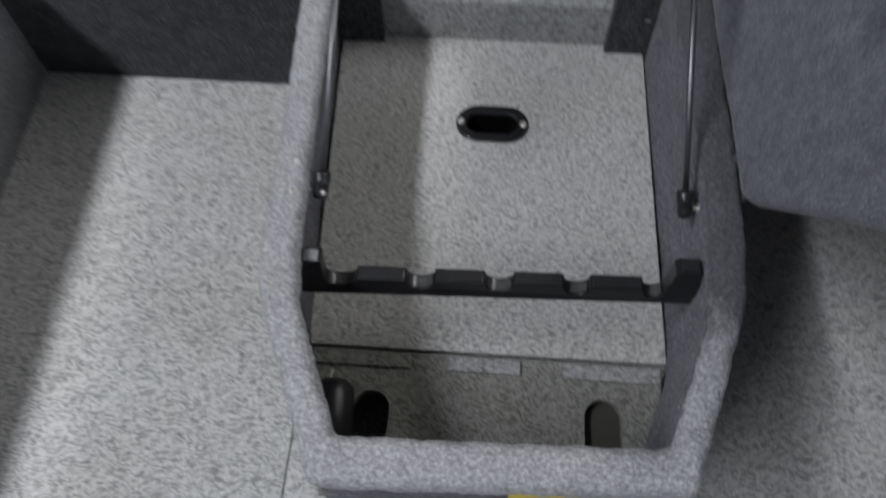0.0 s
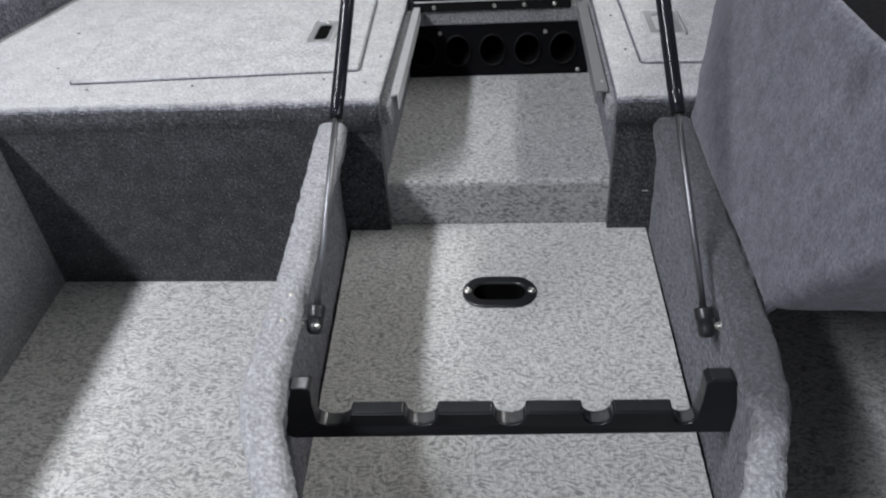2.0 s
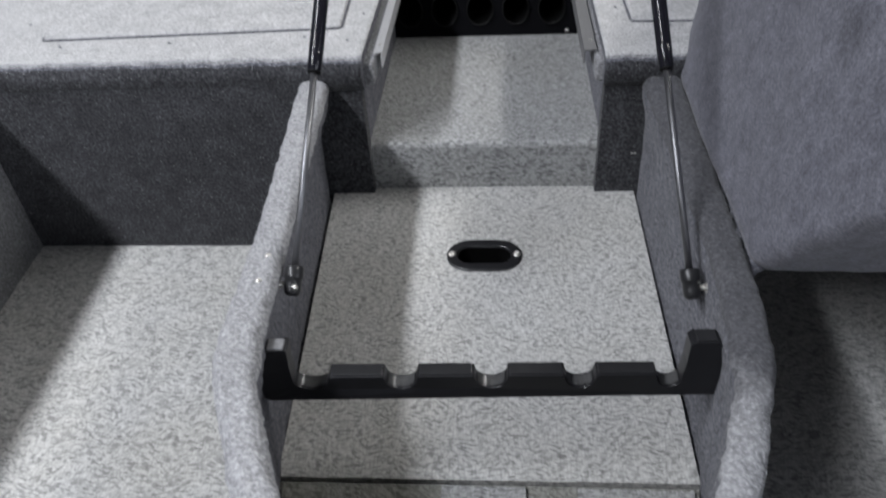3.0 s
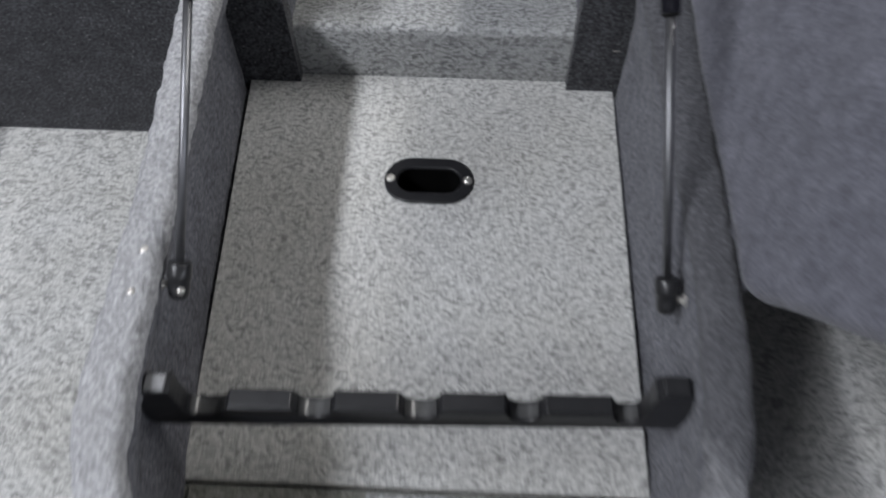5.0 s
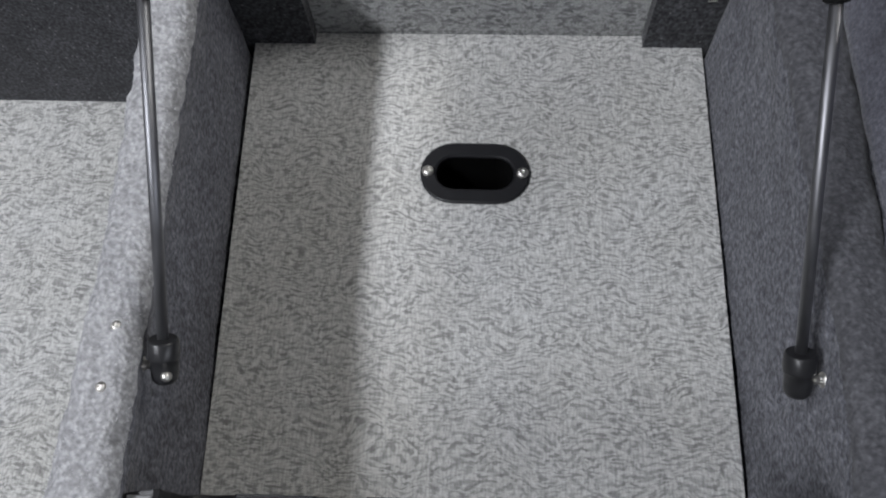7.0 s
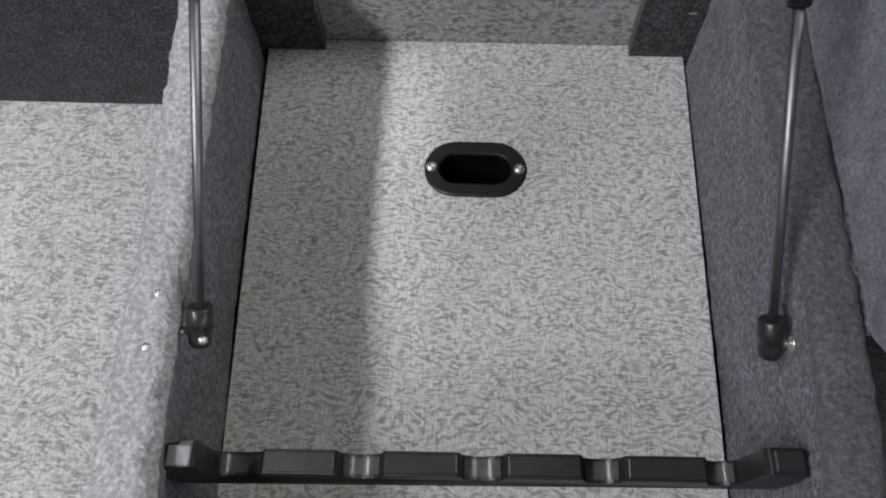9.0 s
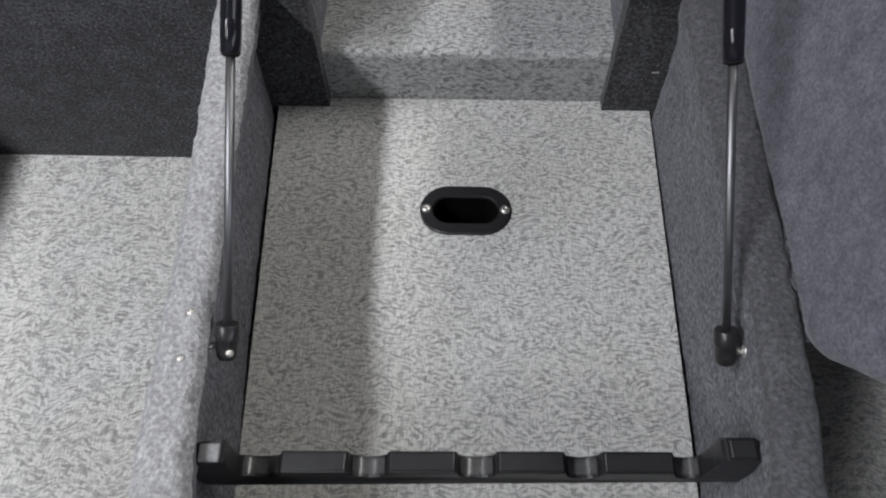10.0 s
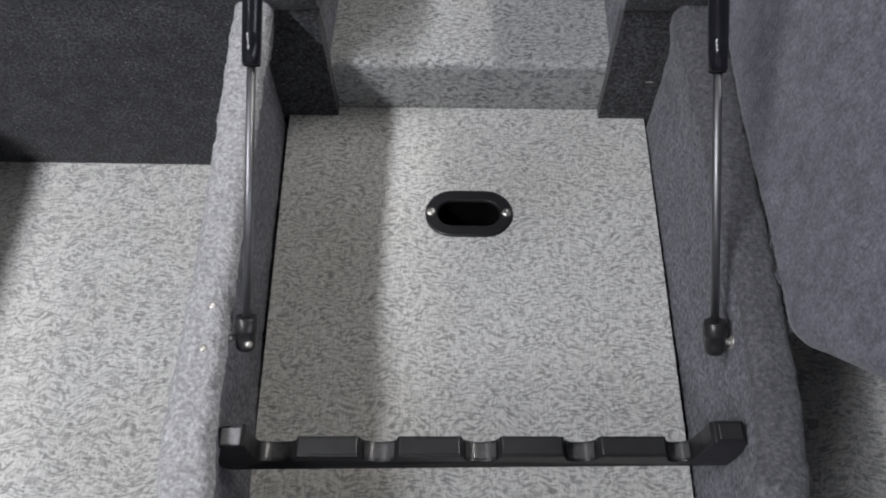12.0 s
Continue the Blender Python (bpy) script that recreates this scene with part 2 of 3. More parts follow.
ALU_SHADED = plain("shaded_aluminium", (0.26, 0.26, 0.265), 0.5, 0.5, 150.0, 0.15, 0.03)
ALU = plain("brushed_aluminium", (0.84, 0.84, 0.85), 0.45, 0.65, 150.0, 0.15, 0.03)
WORN = plain("worn_grey_plastic", (0.24, 0.24, 0.245), 0.45, 0.0, 300.0, 0.35, 0.1)
GLOSS = plain("glossy_black_lining", (0.075, 0.075, 0.075), 0.24, 0.0, 200.0, 0.3, 0.05)
OLIVE = plain("dark_olive", (0.050, 0.050, 0.038), 0.7, 0.0, 40.0, 0.25)
YELLOW = plain("yellow_film", (0.75, 0.60, 0.03), 0.5, 0.0, 60.0, 0.1)
PAINT = plain("hall_paint", (0.20, 0.20, 0.20), 0.8, 0.0, 2.0, 0.1)
WHITE = plain("white_bounce_paint", (0.70, 0.70, 0.71), 0.8, 0.0, 2.0, 0.1)
CONCRETE = plain("hall_concrete", (0.16, 0.16, 0.155), 0.7, 0.0, 3.0, 0.2)


# ---- mesh helpers ----
def link(name, bm, mat, parent=None, label="", smooth=False):
    me = bpy.data.meshes.new(name)
    bmesh.ops.recalc_face_normals(bm, faces=bm.faces[:])
    bm.to_mesh(me)
    bm.free()
    me.materials.append(mat)
    if smooth:
        me.shade_smooth()
        for f in me.polygons:
            if len(f.vertices) > 8:
                f.use_smooth = False
    ob = new(name, me)
    ob.parent = parent
    if label:
        ob["label"] = label
    return ob


def part(name, bm, mat, parent, label="", smooth=False):
    return link(name, bm, mat, parent, label, smooth)


def thing(name, label, category, group="", kind="", at=(0, 0, 0)):
    ob = new(name)
    ob.location = at
    ob.empty_display_size = 0.05
    return tagged(ob, label, category, group, kind)


def box(bm, x0, x1, y0, y1, z0, z1, bevel=0.0, segments=2):
    made = bmesh.ops.create_cube(bm, size=1.0, matrix=Matrix.Translation(((x0 + x1) / 2, (y0 + y1) / 2, (z0 + z1) / 2)) @ Matrix.Diagonal((x1 - x0, y1 - y0, z1 - z0, 1)))
    if bevel:
        edges = list({e for v in made["verts"] for e in v.link_edges})
        bmesh.ops.bevel(bm, geom=edges, offset=bevel, segments=segments, affect="EDGES", profile=0.5)
    return bm


def rod(bm, a, b, r, n=20, r2=None, caps=True):
    a, b = Vector(a), Vector(b)
    turn = (b - a).to_track_quat("Z", "Y").to_matrix().to_4x4()
    bmesh.ops.create_cone(bm, cap_ends=caps, segments=n, radius1=r, radius2=r if r2 is None else r2, depth=(b - a).length,
                          matrix=Matrix.Translation((a + b) / 2) @ turn)
    return bm


def turned(bm, a, b, profile, n=24):
    """A turned body about the line from a to b; profile: (share of the length, radius)."""
    a, b = Vector(a), Vector(b)
    turn = (b - a).to_track_quat("Z", "Y").to_matrix()
    rings = []
    for s, r in profile:
        c = a.lerp(b, s)
        rings.append([bm.verts.new(c + turn @ Vector((r * math.cos(k * math.tau / n), r * math.sin(k * math.tau / n), 0))) for k in range(n)])
    for p, q in zip(rings, rings[1:]):
        for k in range(n):
            bm.faces.new((p[k], p[(k + 1) % n], q[(k + 1) % n], q[k]))
    bm.faces.new(rings[0])
    bm.faces.new(rings[-1])
    return bm


def rounded(points, r, n=6):
    """A closed outline with its corners rounded; r: one radius, or one for each corner."""
    out = []
    count = len(points)
    for k in range(count):
        p, a, b = Vector(points[k]), Vector(points[k - 1]), Vector(points[(k + 1) % count])
        rk = r[k] if isinstance(r, (list, tuple)) else r
        u, w = (a - p).normalized(), (b - p).normalized()
        half = math.acos(max(-1, min(1, u.dot(w)))) / 2
        if rk <= 0 or half > 1.55:
            out.append(p)
            continue
        d = min(rk / math.tan(half), 0.45 * (a - p).length, 0.45 * (b - p).length)
        s, e = p + u * d, p + w * d
        for i in range(n + 1):
            f = i / n
            out.append(s * (1 - f) ** 2 + p * 2 * f * (1 - f) + e * f * f)
    return out


def resampled(points, step):
    out = []
    for k, p in enumerate(points):
        q = points[(k + 1) % len(points)]
        n = max(1, int((q - p).length / step))
        out += [p.lerp(q, i / n) for i in range(n)]
    return out


def inset(points, d):
    out, count = [], len(points)
    area = sum(points[k - 1].x * points[k].y - points[k].x * points[k - 1].y for k in range(count))
    sign = 1 if area > 0 else -1
    for k in range(count):
        u = (points[k] - points[k - 1]).normalized()
        w = (points[(k + 1) % count] - points[k]).normalized()
        t = (u + w).normalized()
        out.append(points[k] + sign * d * Vector((-t.y, t.x)) / max(0.5, t.dot(w)))
    return out


def slab(bm, outline, z0, z1, r_top=0.0, r_bottom=0.0, steps=5, rough=0.0, scale=40.0):
    """A flat body with a rounded upper and lower rim."""
    rings = []
    for i in range(steps + 1) if r_bottom else (0,):
        f = i / steps * math.pi / 2 if r_bottom else 0
        rings.append((r_bottom * (1 - math.sin(f)), z0 + r_bottom * (1 - math.cos(f))))
    for i in range(steps + 1) if r_top else (0,):
        f = i / steps * math.pi / 2 if r_top else 0
        rings.append((r_top * (1 - math.cos(f)), z1 - r_top * (1 - math.sin(f))))
    made = []
    for d, z in rings:
        ring = []
        for p in inset(outline, d) if d else outline:
            c = Vector((p.x, p.y, z))
            if rough and (d, z) != rings[-1]:
                c += rough * noise.noise_vector(c * scale)
            ring.append(bm.verts.new(c))
        made.append(ring)
    n = len(outline)
    for p, q in zip(made, made[1:]):
        for k in range(n):
            bm.faces.new((p[k], p[(k + 1) % n], q[(k + 1) % n], q[k]))
    bm.faces.new(made[0])
    bm.faces.new(made[-1])
    return bm


def sheet(bm, outline, holes, z0, z1, place=None):
    """A flat plate with holes through it, laid by place."""
    loops = [outline, *holes]
    top = []
    edges = []
    for loop in loops:
        vs = [bm.verts.new((p.x, p.y, z1)) for p in loop]
        top.append(vs)
        edges += [bm.edges.new((vs[k - 1], vs[k])) for k in range(len(vs))]
    bmesh.ops.triangle_fill(bm, edges=edges, use_beauty=True, use_dissolve=False)
    caps = bm.faces[:]
    low = {}
    for vs in top:
        for v in vs:
            low[v] = bm.verts.new((v.co.x, v.co.y, z0))
    for f in caps:
        bm.faces.new([low[v] for v in reversed(f.verts[:])])
    for vs in top:
        for k in range(len(vs)):
            bm.faces.new((vs[k - 1], vs[k], low[vs[k]], low[vs[k - 1]]))
    if place is not None:
        bmesh.ops.transform(bm, matrix=place, verts=bm.verts[:])
    return bm


def rect(x0, x1, y0, y1):
    return [Vector((x0, y0)), Vector((x1, y0)), Vector((x1, y1)), Vector((x0, y1))]


def circle(x, y, r, n=28, ry=None):
    return [Vector((x + r * math.cos(k * math.tau / n), y + (ry or r) * math.sin(k * math.tau / n))) for k in range(n)]


def stadium(x, y, w, h, n=12):
    r = h / 2
    out = [Vector((x + w / 2 - r + r * math.cos(a), y + r * math.sin(a))) for a in (-math.pi / 2 + math.pi * k / n for k in range(n + 1))]
    return out + [Vector((x - w / 2 + r + r * math.cos(a), y + r * math.sin(a))) for a in (math.pi / 2 + math.pi * k / n for k in range(n + 1))]


def screw_head(name, parent, at, r, turn=Matrix(), mat=None):
    bm = bmesh.new()
    turned(bm, (0, 0, -0.001), (0, 0, r * 0.55), ((0, r), (0.35, r), (0.7, r * 0.8), (0.95, r * 0.42), (0.95, r * 0.36), (0.55, r * 0.3)), 16)
    bmesh.ops.transform(bm, matrix=Matrix.Translation(at) @ turn, verts=bm.verts[:])
    return part(name, bm, mat or STEEL, parent, "", True)


def pile(ob, count, length, width, mat, keep, seed, label):
    """Short carpet fibres standing on those faces of ob that keep(place, normal) picks, joined into one part."""
    rng = np.random.default_rng(seed)
    me = ob.data
    me.calc_loop_triangles()
    co = np.array([v.co[:] for v in me.vertices])
    tri = np.array([t.vertices[:] for t in me.loop_triangles])
    a, b, c = co[tri[:, 0]], co[tri[:, 1]], co[tri[:, 2]]
    nrm = np.cross(b - a, c - a)
    area = np.linalg.norm(nrm, axis=1) / 2
    nrm /= np.maximum(2 * area, 1e-12)[:, None]
    ok = np.array([keep(p, n) for p, n in zip((a + b + c) / 3, nrm)])
    pick = rng.choice(len(tri), count, p=area * ok / (area * ok).sum())
    u, v = rng.random((2, count, 1))
    u, v = np.where(u + v > 1, 1 - u, u), np.where(u + v > 1, 1 - v, v)
    root = a[pick] + u * (b - a)[pick] + v * (c - a)[pick]
    lean = nrm[pick] + 1.3 * rng.normal(size=(count, 3))
    lean += np.maximum(0, 0.15 - (lean * nrm[pick]).sum(1))[:, None] * nrm[pick]
    lean /= np.linalg.norm(lean, axis=1)[:, None]
    side = np.cross(lean, rng.normal(size=(count, 3)))
    side *= width / 2 / np.linalg.norm(side, axis=1)[:, None]
    size = length * (0.5 + rng.random((count, 1)))
    root = root - 0.001 * nrm[pick]
    verts = np.stack([root - side, root + side, root + lean * size + 0.3 * side, root + lean * size - 0.3 * side], 1).reshape(-1, 3)
    faces = np.arange(4 * count).reshape(-1, 4)
    me = bpy.data.meshes.new("pile")
    me.from_pydata(verts.tolist(), [], faces.tolist())
    me.materials.append(mat)
    out = new("pile", me)
    out.parent = ob
    return tagged(out, label, kind="stuff")


FACE_Y = Matrix.Rotation(radians(90), 4, "X")   # a head that looks towards -y

# ---- heights and lines of the place ----
FLOOR, DECK, STEP = -0.113, 0.264, 0.091
BULK, POST, SEAM = 0.158, 0.171, -0.2705

# ---- the hall that closes the place ----
bm = bmesh.new()
box(bm, -6, 6, -6, 7, FLOOR - 0.15, FLOOR - 0.05)
tagged(link("ground", bm, CONCRETE), "smooth grey concrete hall floor", "floor", kind="structure")
bm = bmesh.new()
box(bm, -6, 6, -6, 7, 4.6, 4.7)
tagged(link("ceiling", bm, PAINT), "pale painted hall ceiling", "ceiling", kind="structure")
for name, (x0, x1, y0, y1) in {"wall_north": (-6, 6, 7, 7.1), "wall_south": (-6, 6, -6.1, -6), "wall_west": (-6.1, -6, -6, 7), "wall_east": (6, 6.1, -6, 7)}.items():
    bm = bmesh.new()
    box(bm, x0, x1, y0, y1, FLOOR - 0.05, 4.6)
    # unseen south wall is white, added as a bounce for the rods' reflections
    tagged(link(name, bm, WHITE if name == "wall_south" else PAINT), "pale painted hall wall", "wall", kind="structure")

# ---- floors of the boat ----
floor = tagged(new("floor"), "grey flecked woven vinyl cockpit floor", "floor", kind="structure")
for x0, x1 in ((-0.90, SEAM - 0.0008), (SEAM + 0.0008, 1.25)):
    bm = bmesh.new()
    slab(bm, resampled(rect(x0, x1, -1.6, 0.17), 0.2), FLOOR - 0.02, FLOOR, 0.002, 0, 2)
    part("floor_panel", bm, VINYL, floor)
bm = bmesh.new()
box(bm, -0.92, 1.27, -1.6, 0.17, FLOOR - 0.05, FLOOR - 0.021)
part("floor_underlay", bm, HOLE, floor)

# bulkhead across the boat, with the opening over the step
for x0, x1, y in ((-0.92, -0.290, BULK), (-0.2905, -0.200, POST), (0.191, 0.290, POST), (0.2905, 1.25, BULK)):
    bm = bmesh.new()
    sheet(bm, rect(x0, x1, FLOOR - 0.04, DECK - 0.032), [], -0.025, 0, Matrix.Translation((0, y, 0)) @ Matrix.Rotation(radians(90), 4, "X"))
    tagged(link("wall_bulkhead", bm, CHARCOAL), "charcoal grey carpeted bulkhead under the deck", "wall", kind="structure")

# hull side and gunwale
bm = bmesh.new()
outline = resampled(rounded(((-1.049, -1.6), (-0.785, -1.6), (-0.871, 0.17), (-1.049, 0.17)), 0.0), 0.02)
slab(bm, outline, FLOOR - 0.05, DECK + 0.003, 0.02, 0, 5, 0.002)
tagged(link("wall_hull_side", bm, HULL, smooth=True), "grey carpeted side wall of the cockpit", "wall", kind="structure")
bm = bmesh.new()
slab(bm, resampled([Vector(p) for p in ((-1.16, -1.6), (-1.05, -1.6), (-1.05, 0.36), (-0.64, 2.198), (-1.16, 2.198))], 0.02), FLOOR, 0.33, 0.012, 0, 4, 0.002)
tagged(link("wall_gunwale", bm, CARPET), "grey carpeted gunwale above the deck", "wall", kind="structure")
bm = bmesh.new()
box(bm, 1.25, 1.33, -1.6, 2.2, FLOOR - 0.05, 0.55, 0.01)
tagged(link("wall_hull_side", bm, CARPET), "grey carpeted side wall of the cockpit", "wall", kind="structure")
bm = bmesh.new()
box(bm, -1.1, 1.33, -1.66, -1.6, FLOOR - 0.05, 0.4, 0.01)
tagged(link("wall_stern", bm, CARPET), "grey carpeted wall behind the cockpit", "wall", kind="structure")

# decks on both sides of the step
LIP = [(0.012, -0.056), (0.004, -0.044), (0.001, -0.034)] + [(0.026 * (1 - math.cos(f)), -0.026 * (1 - math.sin(f))) for f in (math.pi / 2 * k / 8 for k in range(9))]


def deck_board(x0, x1, y0, y1):
    """Carpeted board with a soft, uneven front lip; y0, y1: the lip's line at both ends."""
    bm = bmesh.new()
    lines = []
    n = int(abs(x1 - x0) / 0.009)
    flat = [(0.034, 0), (0.05, 0), (0.08, 0), (0.14, 0)]
    for k in range(n + 1):
        x = x0 + (x1 - x0) * k / n
        y = y0 + (y1 - y0) * k / n
        line = []
        for d, h in LIP + flat:
            c = Vector((x, y + d, DECK + h))
            if d < 0.03:
                c += 0.0022 * noise.noise_vector(c * 50) + 0.0012 * noise.noise_vector(c * 150)
            line.append(bm.verts.new(c))
        line.append(bm.verts.new((x, 2.2, DECK)))
        line.append(bm.verts.new((x, 2.2, DECK - 0.056)))
        lines.append(line)
    for p, q in zip(lines, lines[1:]):
        for k in range(-1, len(p) - 1):
            bm.faces.new((p[k], p[k + 1], q[k + 1], q[k]))
    bm.faces.new(lines[0])
    bm.faces.new(lines[-1])
    return bm


deck_left = tagged(link("deck", deck_board(-1.06, -0.193, 0.153, 0.1565), PALE, smooth=True), "light grey carpeted deck with a rounded front edge", "deck", kind="structure")
deck_right = tagged(link("deck", deck_board(0.187, 1.29, 0.1565, 0.153), PALE, smooth=True), "light grey carpeted deck beside the step", "deck", kind="structure")
bm = bmesh.new()
box(bm, -0.192, 0.186, 0.952, 2.2, DECK - 0.03, DECK - 0.001, 0.004)
tagged(link("deck", bm, PALE), "light grey carpeted deck ahead of the well", "deck", kind="structure")
bm = bmesh.new()
box(bm, -1.1, 1.33, 2.2, 2.26, FLOOR - 0.05, 0.4, 0.01)
tagged(link("wall_bow", bm, CARPET), "grey carpeted wall at the bow", "wall", kind="structure")

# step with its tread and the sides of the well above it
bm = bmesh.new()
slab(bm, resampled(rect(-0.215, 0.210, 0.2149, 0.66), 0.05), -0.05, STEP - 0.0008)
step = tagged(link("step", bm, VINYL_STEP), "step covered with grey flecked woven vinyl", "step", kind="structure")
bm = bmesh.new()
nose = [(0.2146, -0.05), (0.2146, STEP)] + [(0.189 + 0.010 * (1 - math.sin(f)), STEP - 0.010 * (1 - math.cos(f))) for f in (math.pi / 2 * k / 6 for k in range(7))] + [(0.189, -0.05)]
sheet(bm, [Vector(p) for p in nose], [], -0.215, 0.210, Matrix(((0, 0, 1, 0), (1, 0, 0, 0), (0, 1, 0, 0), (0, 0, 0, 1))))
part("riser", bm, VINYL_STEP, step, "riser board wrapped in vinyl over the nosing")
for x0, x1 in ((-0.222, -0.202), (0.197, 0.217)):
    bm = bmesh.new()
    box(bm, x0, x1, 0.1965, 0.70, STEP - 0.02, DECK - 0.02, 0.003)
    tagged(link("wall_well", bm, CARPET), "grey carpeted side of the well", "wall", kind="structure")

# ---- locker wall round the pit: (inner rim, outer rim, inner foot, outer foot) ----
RIMS = (0.232, 0.216, 0.224, 0.234, 0.238, 0.238, 0.234, 0.228, 0.222, 0.228)
STATIONS = (
    ((-0.249, 0.160), (-0.298, 0.160), (-0.281, 0.160), (-0.306, 0.160)),
    ((-0.238, -0.190), (-0.282, -0.190), (-0.262, -0.190), (-0.288, -0.190)),
    ((-0.225, -0.375), (-0.273, -0.375), (-0.246, -0.375), (-0.268, -0.375)),
    ((-0.212, -0.450), (-0.264, -0.432), (-0.238, -0.440), (-0.262, -0.440)),
    ((-0.150, -0.597), (-0.170, -0.650), (-0.165, -0.590), (-0.180, -0.632)),
    ((0.192, -0.588), (0.214, -0.634), (0.200, -0.584), (0.216, -0.622)),
    ((0.247, -0.440), (0.290, -0.420), (0.258, -0.430), (0.284, -0.420)),
    ((0.258, -0.350), (0.301, -0.345), (0.264, -0.350), (0.294, -0.345)),
    ((0.266, -0.240), (0.308, -0.220), (0.266, -0.240), (0.298, -0.220)),
    ((0.248, 0.160), (0.308, 0.160), (0.263, 0.160), (0.298, 0.160)),
)


def locker_wall():
    rows = []
    stations = [[Vector((*p, h)) for p in s] for s, h in zip(STATIONS, RIMS)]
    for a, b in zip(stations, stations[1:]):
        n = max(2, int((a[1] - b[1]).length / 0.007))
        rows += [[p.lerp(q, i / n) for p, q in zip(a, b)] for i in range(n)]
    rows.append(stations[-1])
    for _ in range(3):
        rows = [rows[0]] + [[(p + q + 2 * r) / 4 for p, q, r in zip(a, c, b)] for a, b, c in zip(rows, rows[1:], rows[2:])] + [rows[-1]]
    bm = bmesh.new()
    lines = []
    for row in rows:
        across, top = [], row[0].z
        inner, outer, foot_in, foot_out = (p.xy for p in row)
        r = min(0.016, (outer - inner).length * 0.45)
        side = (outer - inner).normalized()
        # up the inner face, over the rolled rim, down the outer face
        for z in (-0.09, -0.03, 0.0, 0.03, 0.06, 0.09, 0.12, 0.145):
            across.append((foot_in.lerp(inner, max(0, z) * 1.2), z))
        low = foot_in.lerp(inner, 0.45)
        across.append((low, 0.168))
        across.append((foot_in.lerp(inner, 0.85), 0.190))
        for k in range(7):
            f = k / 6 * math.pi / 2
            across.append((inner + side * r * (1 - math.cos(f)), top - r * (1 - math.sin(f))))
        span = (outer - side * r) - (inner + side * r)
        for k in (1, 2, 3):
            across.append((inner + side * r + span * k / 4, top))
        for k in range(7):
            f = math.pi / 2 * (1 - k / 6)
            across.append((outer - side * r * (1 - math.cos(f)), top - r * (1 - math.sin(f))))
        across.append((foot_out.lerp(outer, 0.7), 0.19))
        for z in (0.165, 0.12, 0.06, 0.0, -0.06, FLOOR - 0.03):
            across.append((foot_out, z))
        line = []
        for p, z in across:
            c = Vector((p.x, p.y, z))
            c += 0.0022 * noise.noise_vector(c * 55) + 0.0019 * noise.noise_vector(c * 150)
            line.append(bm.verts.new(c))
        lines.append(line)
    for p, q in zip(lines, lines[1:]):
        for k in range(len(p) - 1):
            bm.faces.new((p[k], p[k + 1], q[k + 1], q[k]))
    bm.faces.new(lines[0])
    bm.faces.new(lines[-1])
    for p, q in zip(lines, lines[1:]):
        bm.faces.new((p[-1], p[0], q[0], q[-1]))
    return bm


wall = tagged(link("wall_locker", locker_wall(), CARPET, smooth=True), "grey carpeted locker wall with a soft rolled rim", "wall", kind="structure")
# rim rows get the lighter copy: light from above put into colour
wall.data.materials.append(LIT_CARPET)
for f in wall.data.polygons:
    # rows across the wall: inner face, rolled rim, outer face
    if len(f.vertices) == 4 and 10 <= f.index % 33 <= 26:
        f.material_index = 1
pile(wall, 12000, 0.0020, 0.0009, FIBRE, lambda p, n: p[2] > 0.195 and n[2] > 0.0 and (p[0] < 0.2 or p[1] < -0.47), 1, "soft grey carpet pile on the rim")
bm = bmesh.new()
for k in range(31):
    y = -0.262 + 0.4165 * k / 30
    z = 0.2085 + 0.004 * noise.noise(Vector((0, y * 14, 0)))
    for x, h in ((0.296, 0.0), (0.300, 0.0075), (0.306, 0.0030), (0.312, 0.0020), (0.318, 0.0065), (0.326, 0.0)):
        bm.verts.new((x, y, z + h + (0.003 if k % 30 else 0)))
bm.verts.ensure_lookup_table()
for k in range(30):
    for j in range(5):
        bm.faces.new([bm.verts[i] for i in (6 * k + j, 6 * k + j + 1, 6 * k + j + 7, 6 * k + j + 6)])
fold = tagged(link("trim_fold", bm, CARPET, smooth=True), "grey carpet tucked between the locker rim and the console", "trim", kind="structure")
fat = fold.modifiers.new("thickness", "SOLIDIFY")
fat.thickness, fat.offset = 0.02, -1.0
for ob in (deck_left, deck_right):
    # bands of darker carpet paint the shading down the rounded lip
    for cover in (CHARCOAL, CARPET, HULL, LIT_CARPET):
        ob.data.materials.append(cover)
    rows = len(LIP) + 6
    for f in ob.data.polygons:
        row = f.index % rows - 1
        if len(f.vertices) > 8:
            f.material_index = 2
        elif row <= 9 and ob is deck_left:
            f.material_index = 1 if row <= 6 else row - 5
        elif row <= 7:
            f.material_index = 1 if row <= 5 else row - 4
pile(deck_left, 9000, 0.0022, 0.0012, DECK_FIBRE, lambda p, n: p[1] < 0.30 and n[2] > 0.66, 2, "soft grey carpet pile on the deck edge")
pile(deck_right, 3500, 0.0022, 0.0012, DECK_FIBRE, lambda p, n: p[1] < 0.30 and p[0] < 0.4 and n[2] > 0.66, 3, "soft grey carpet pile on the deck edge")
for y in (-0.254, -0.299):
    screw_head("rivet", wall, (-0.2485, y, 0.2192 - (y + 0.25) * 0.03), 0.0040, Matrix(), STEEL)

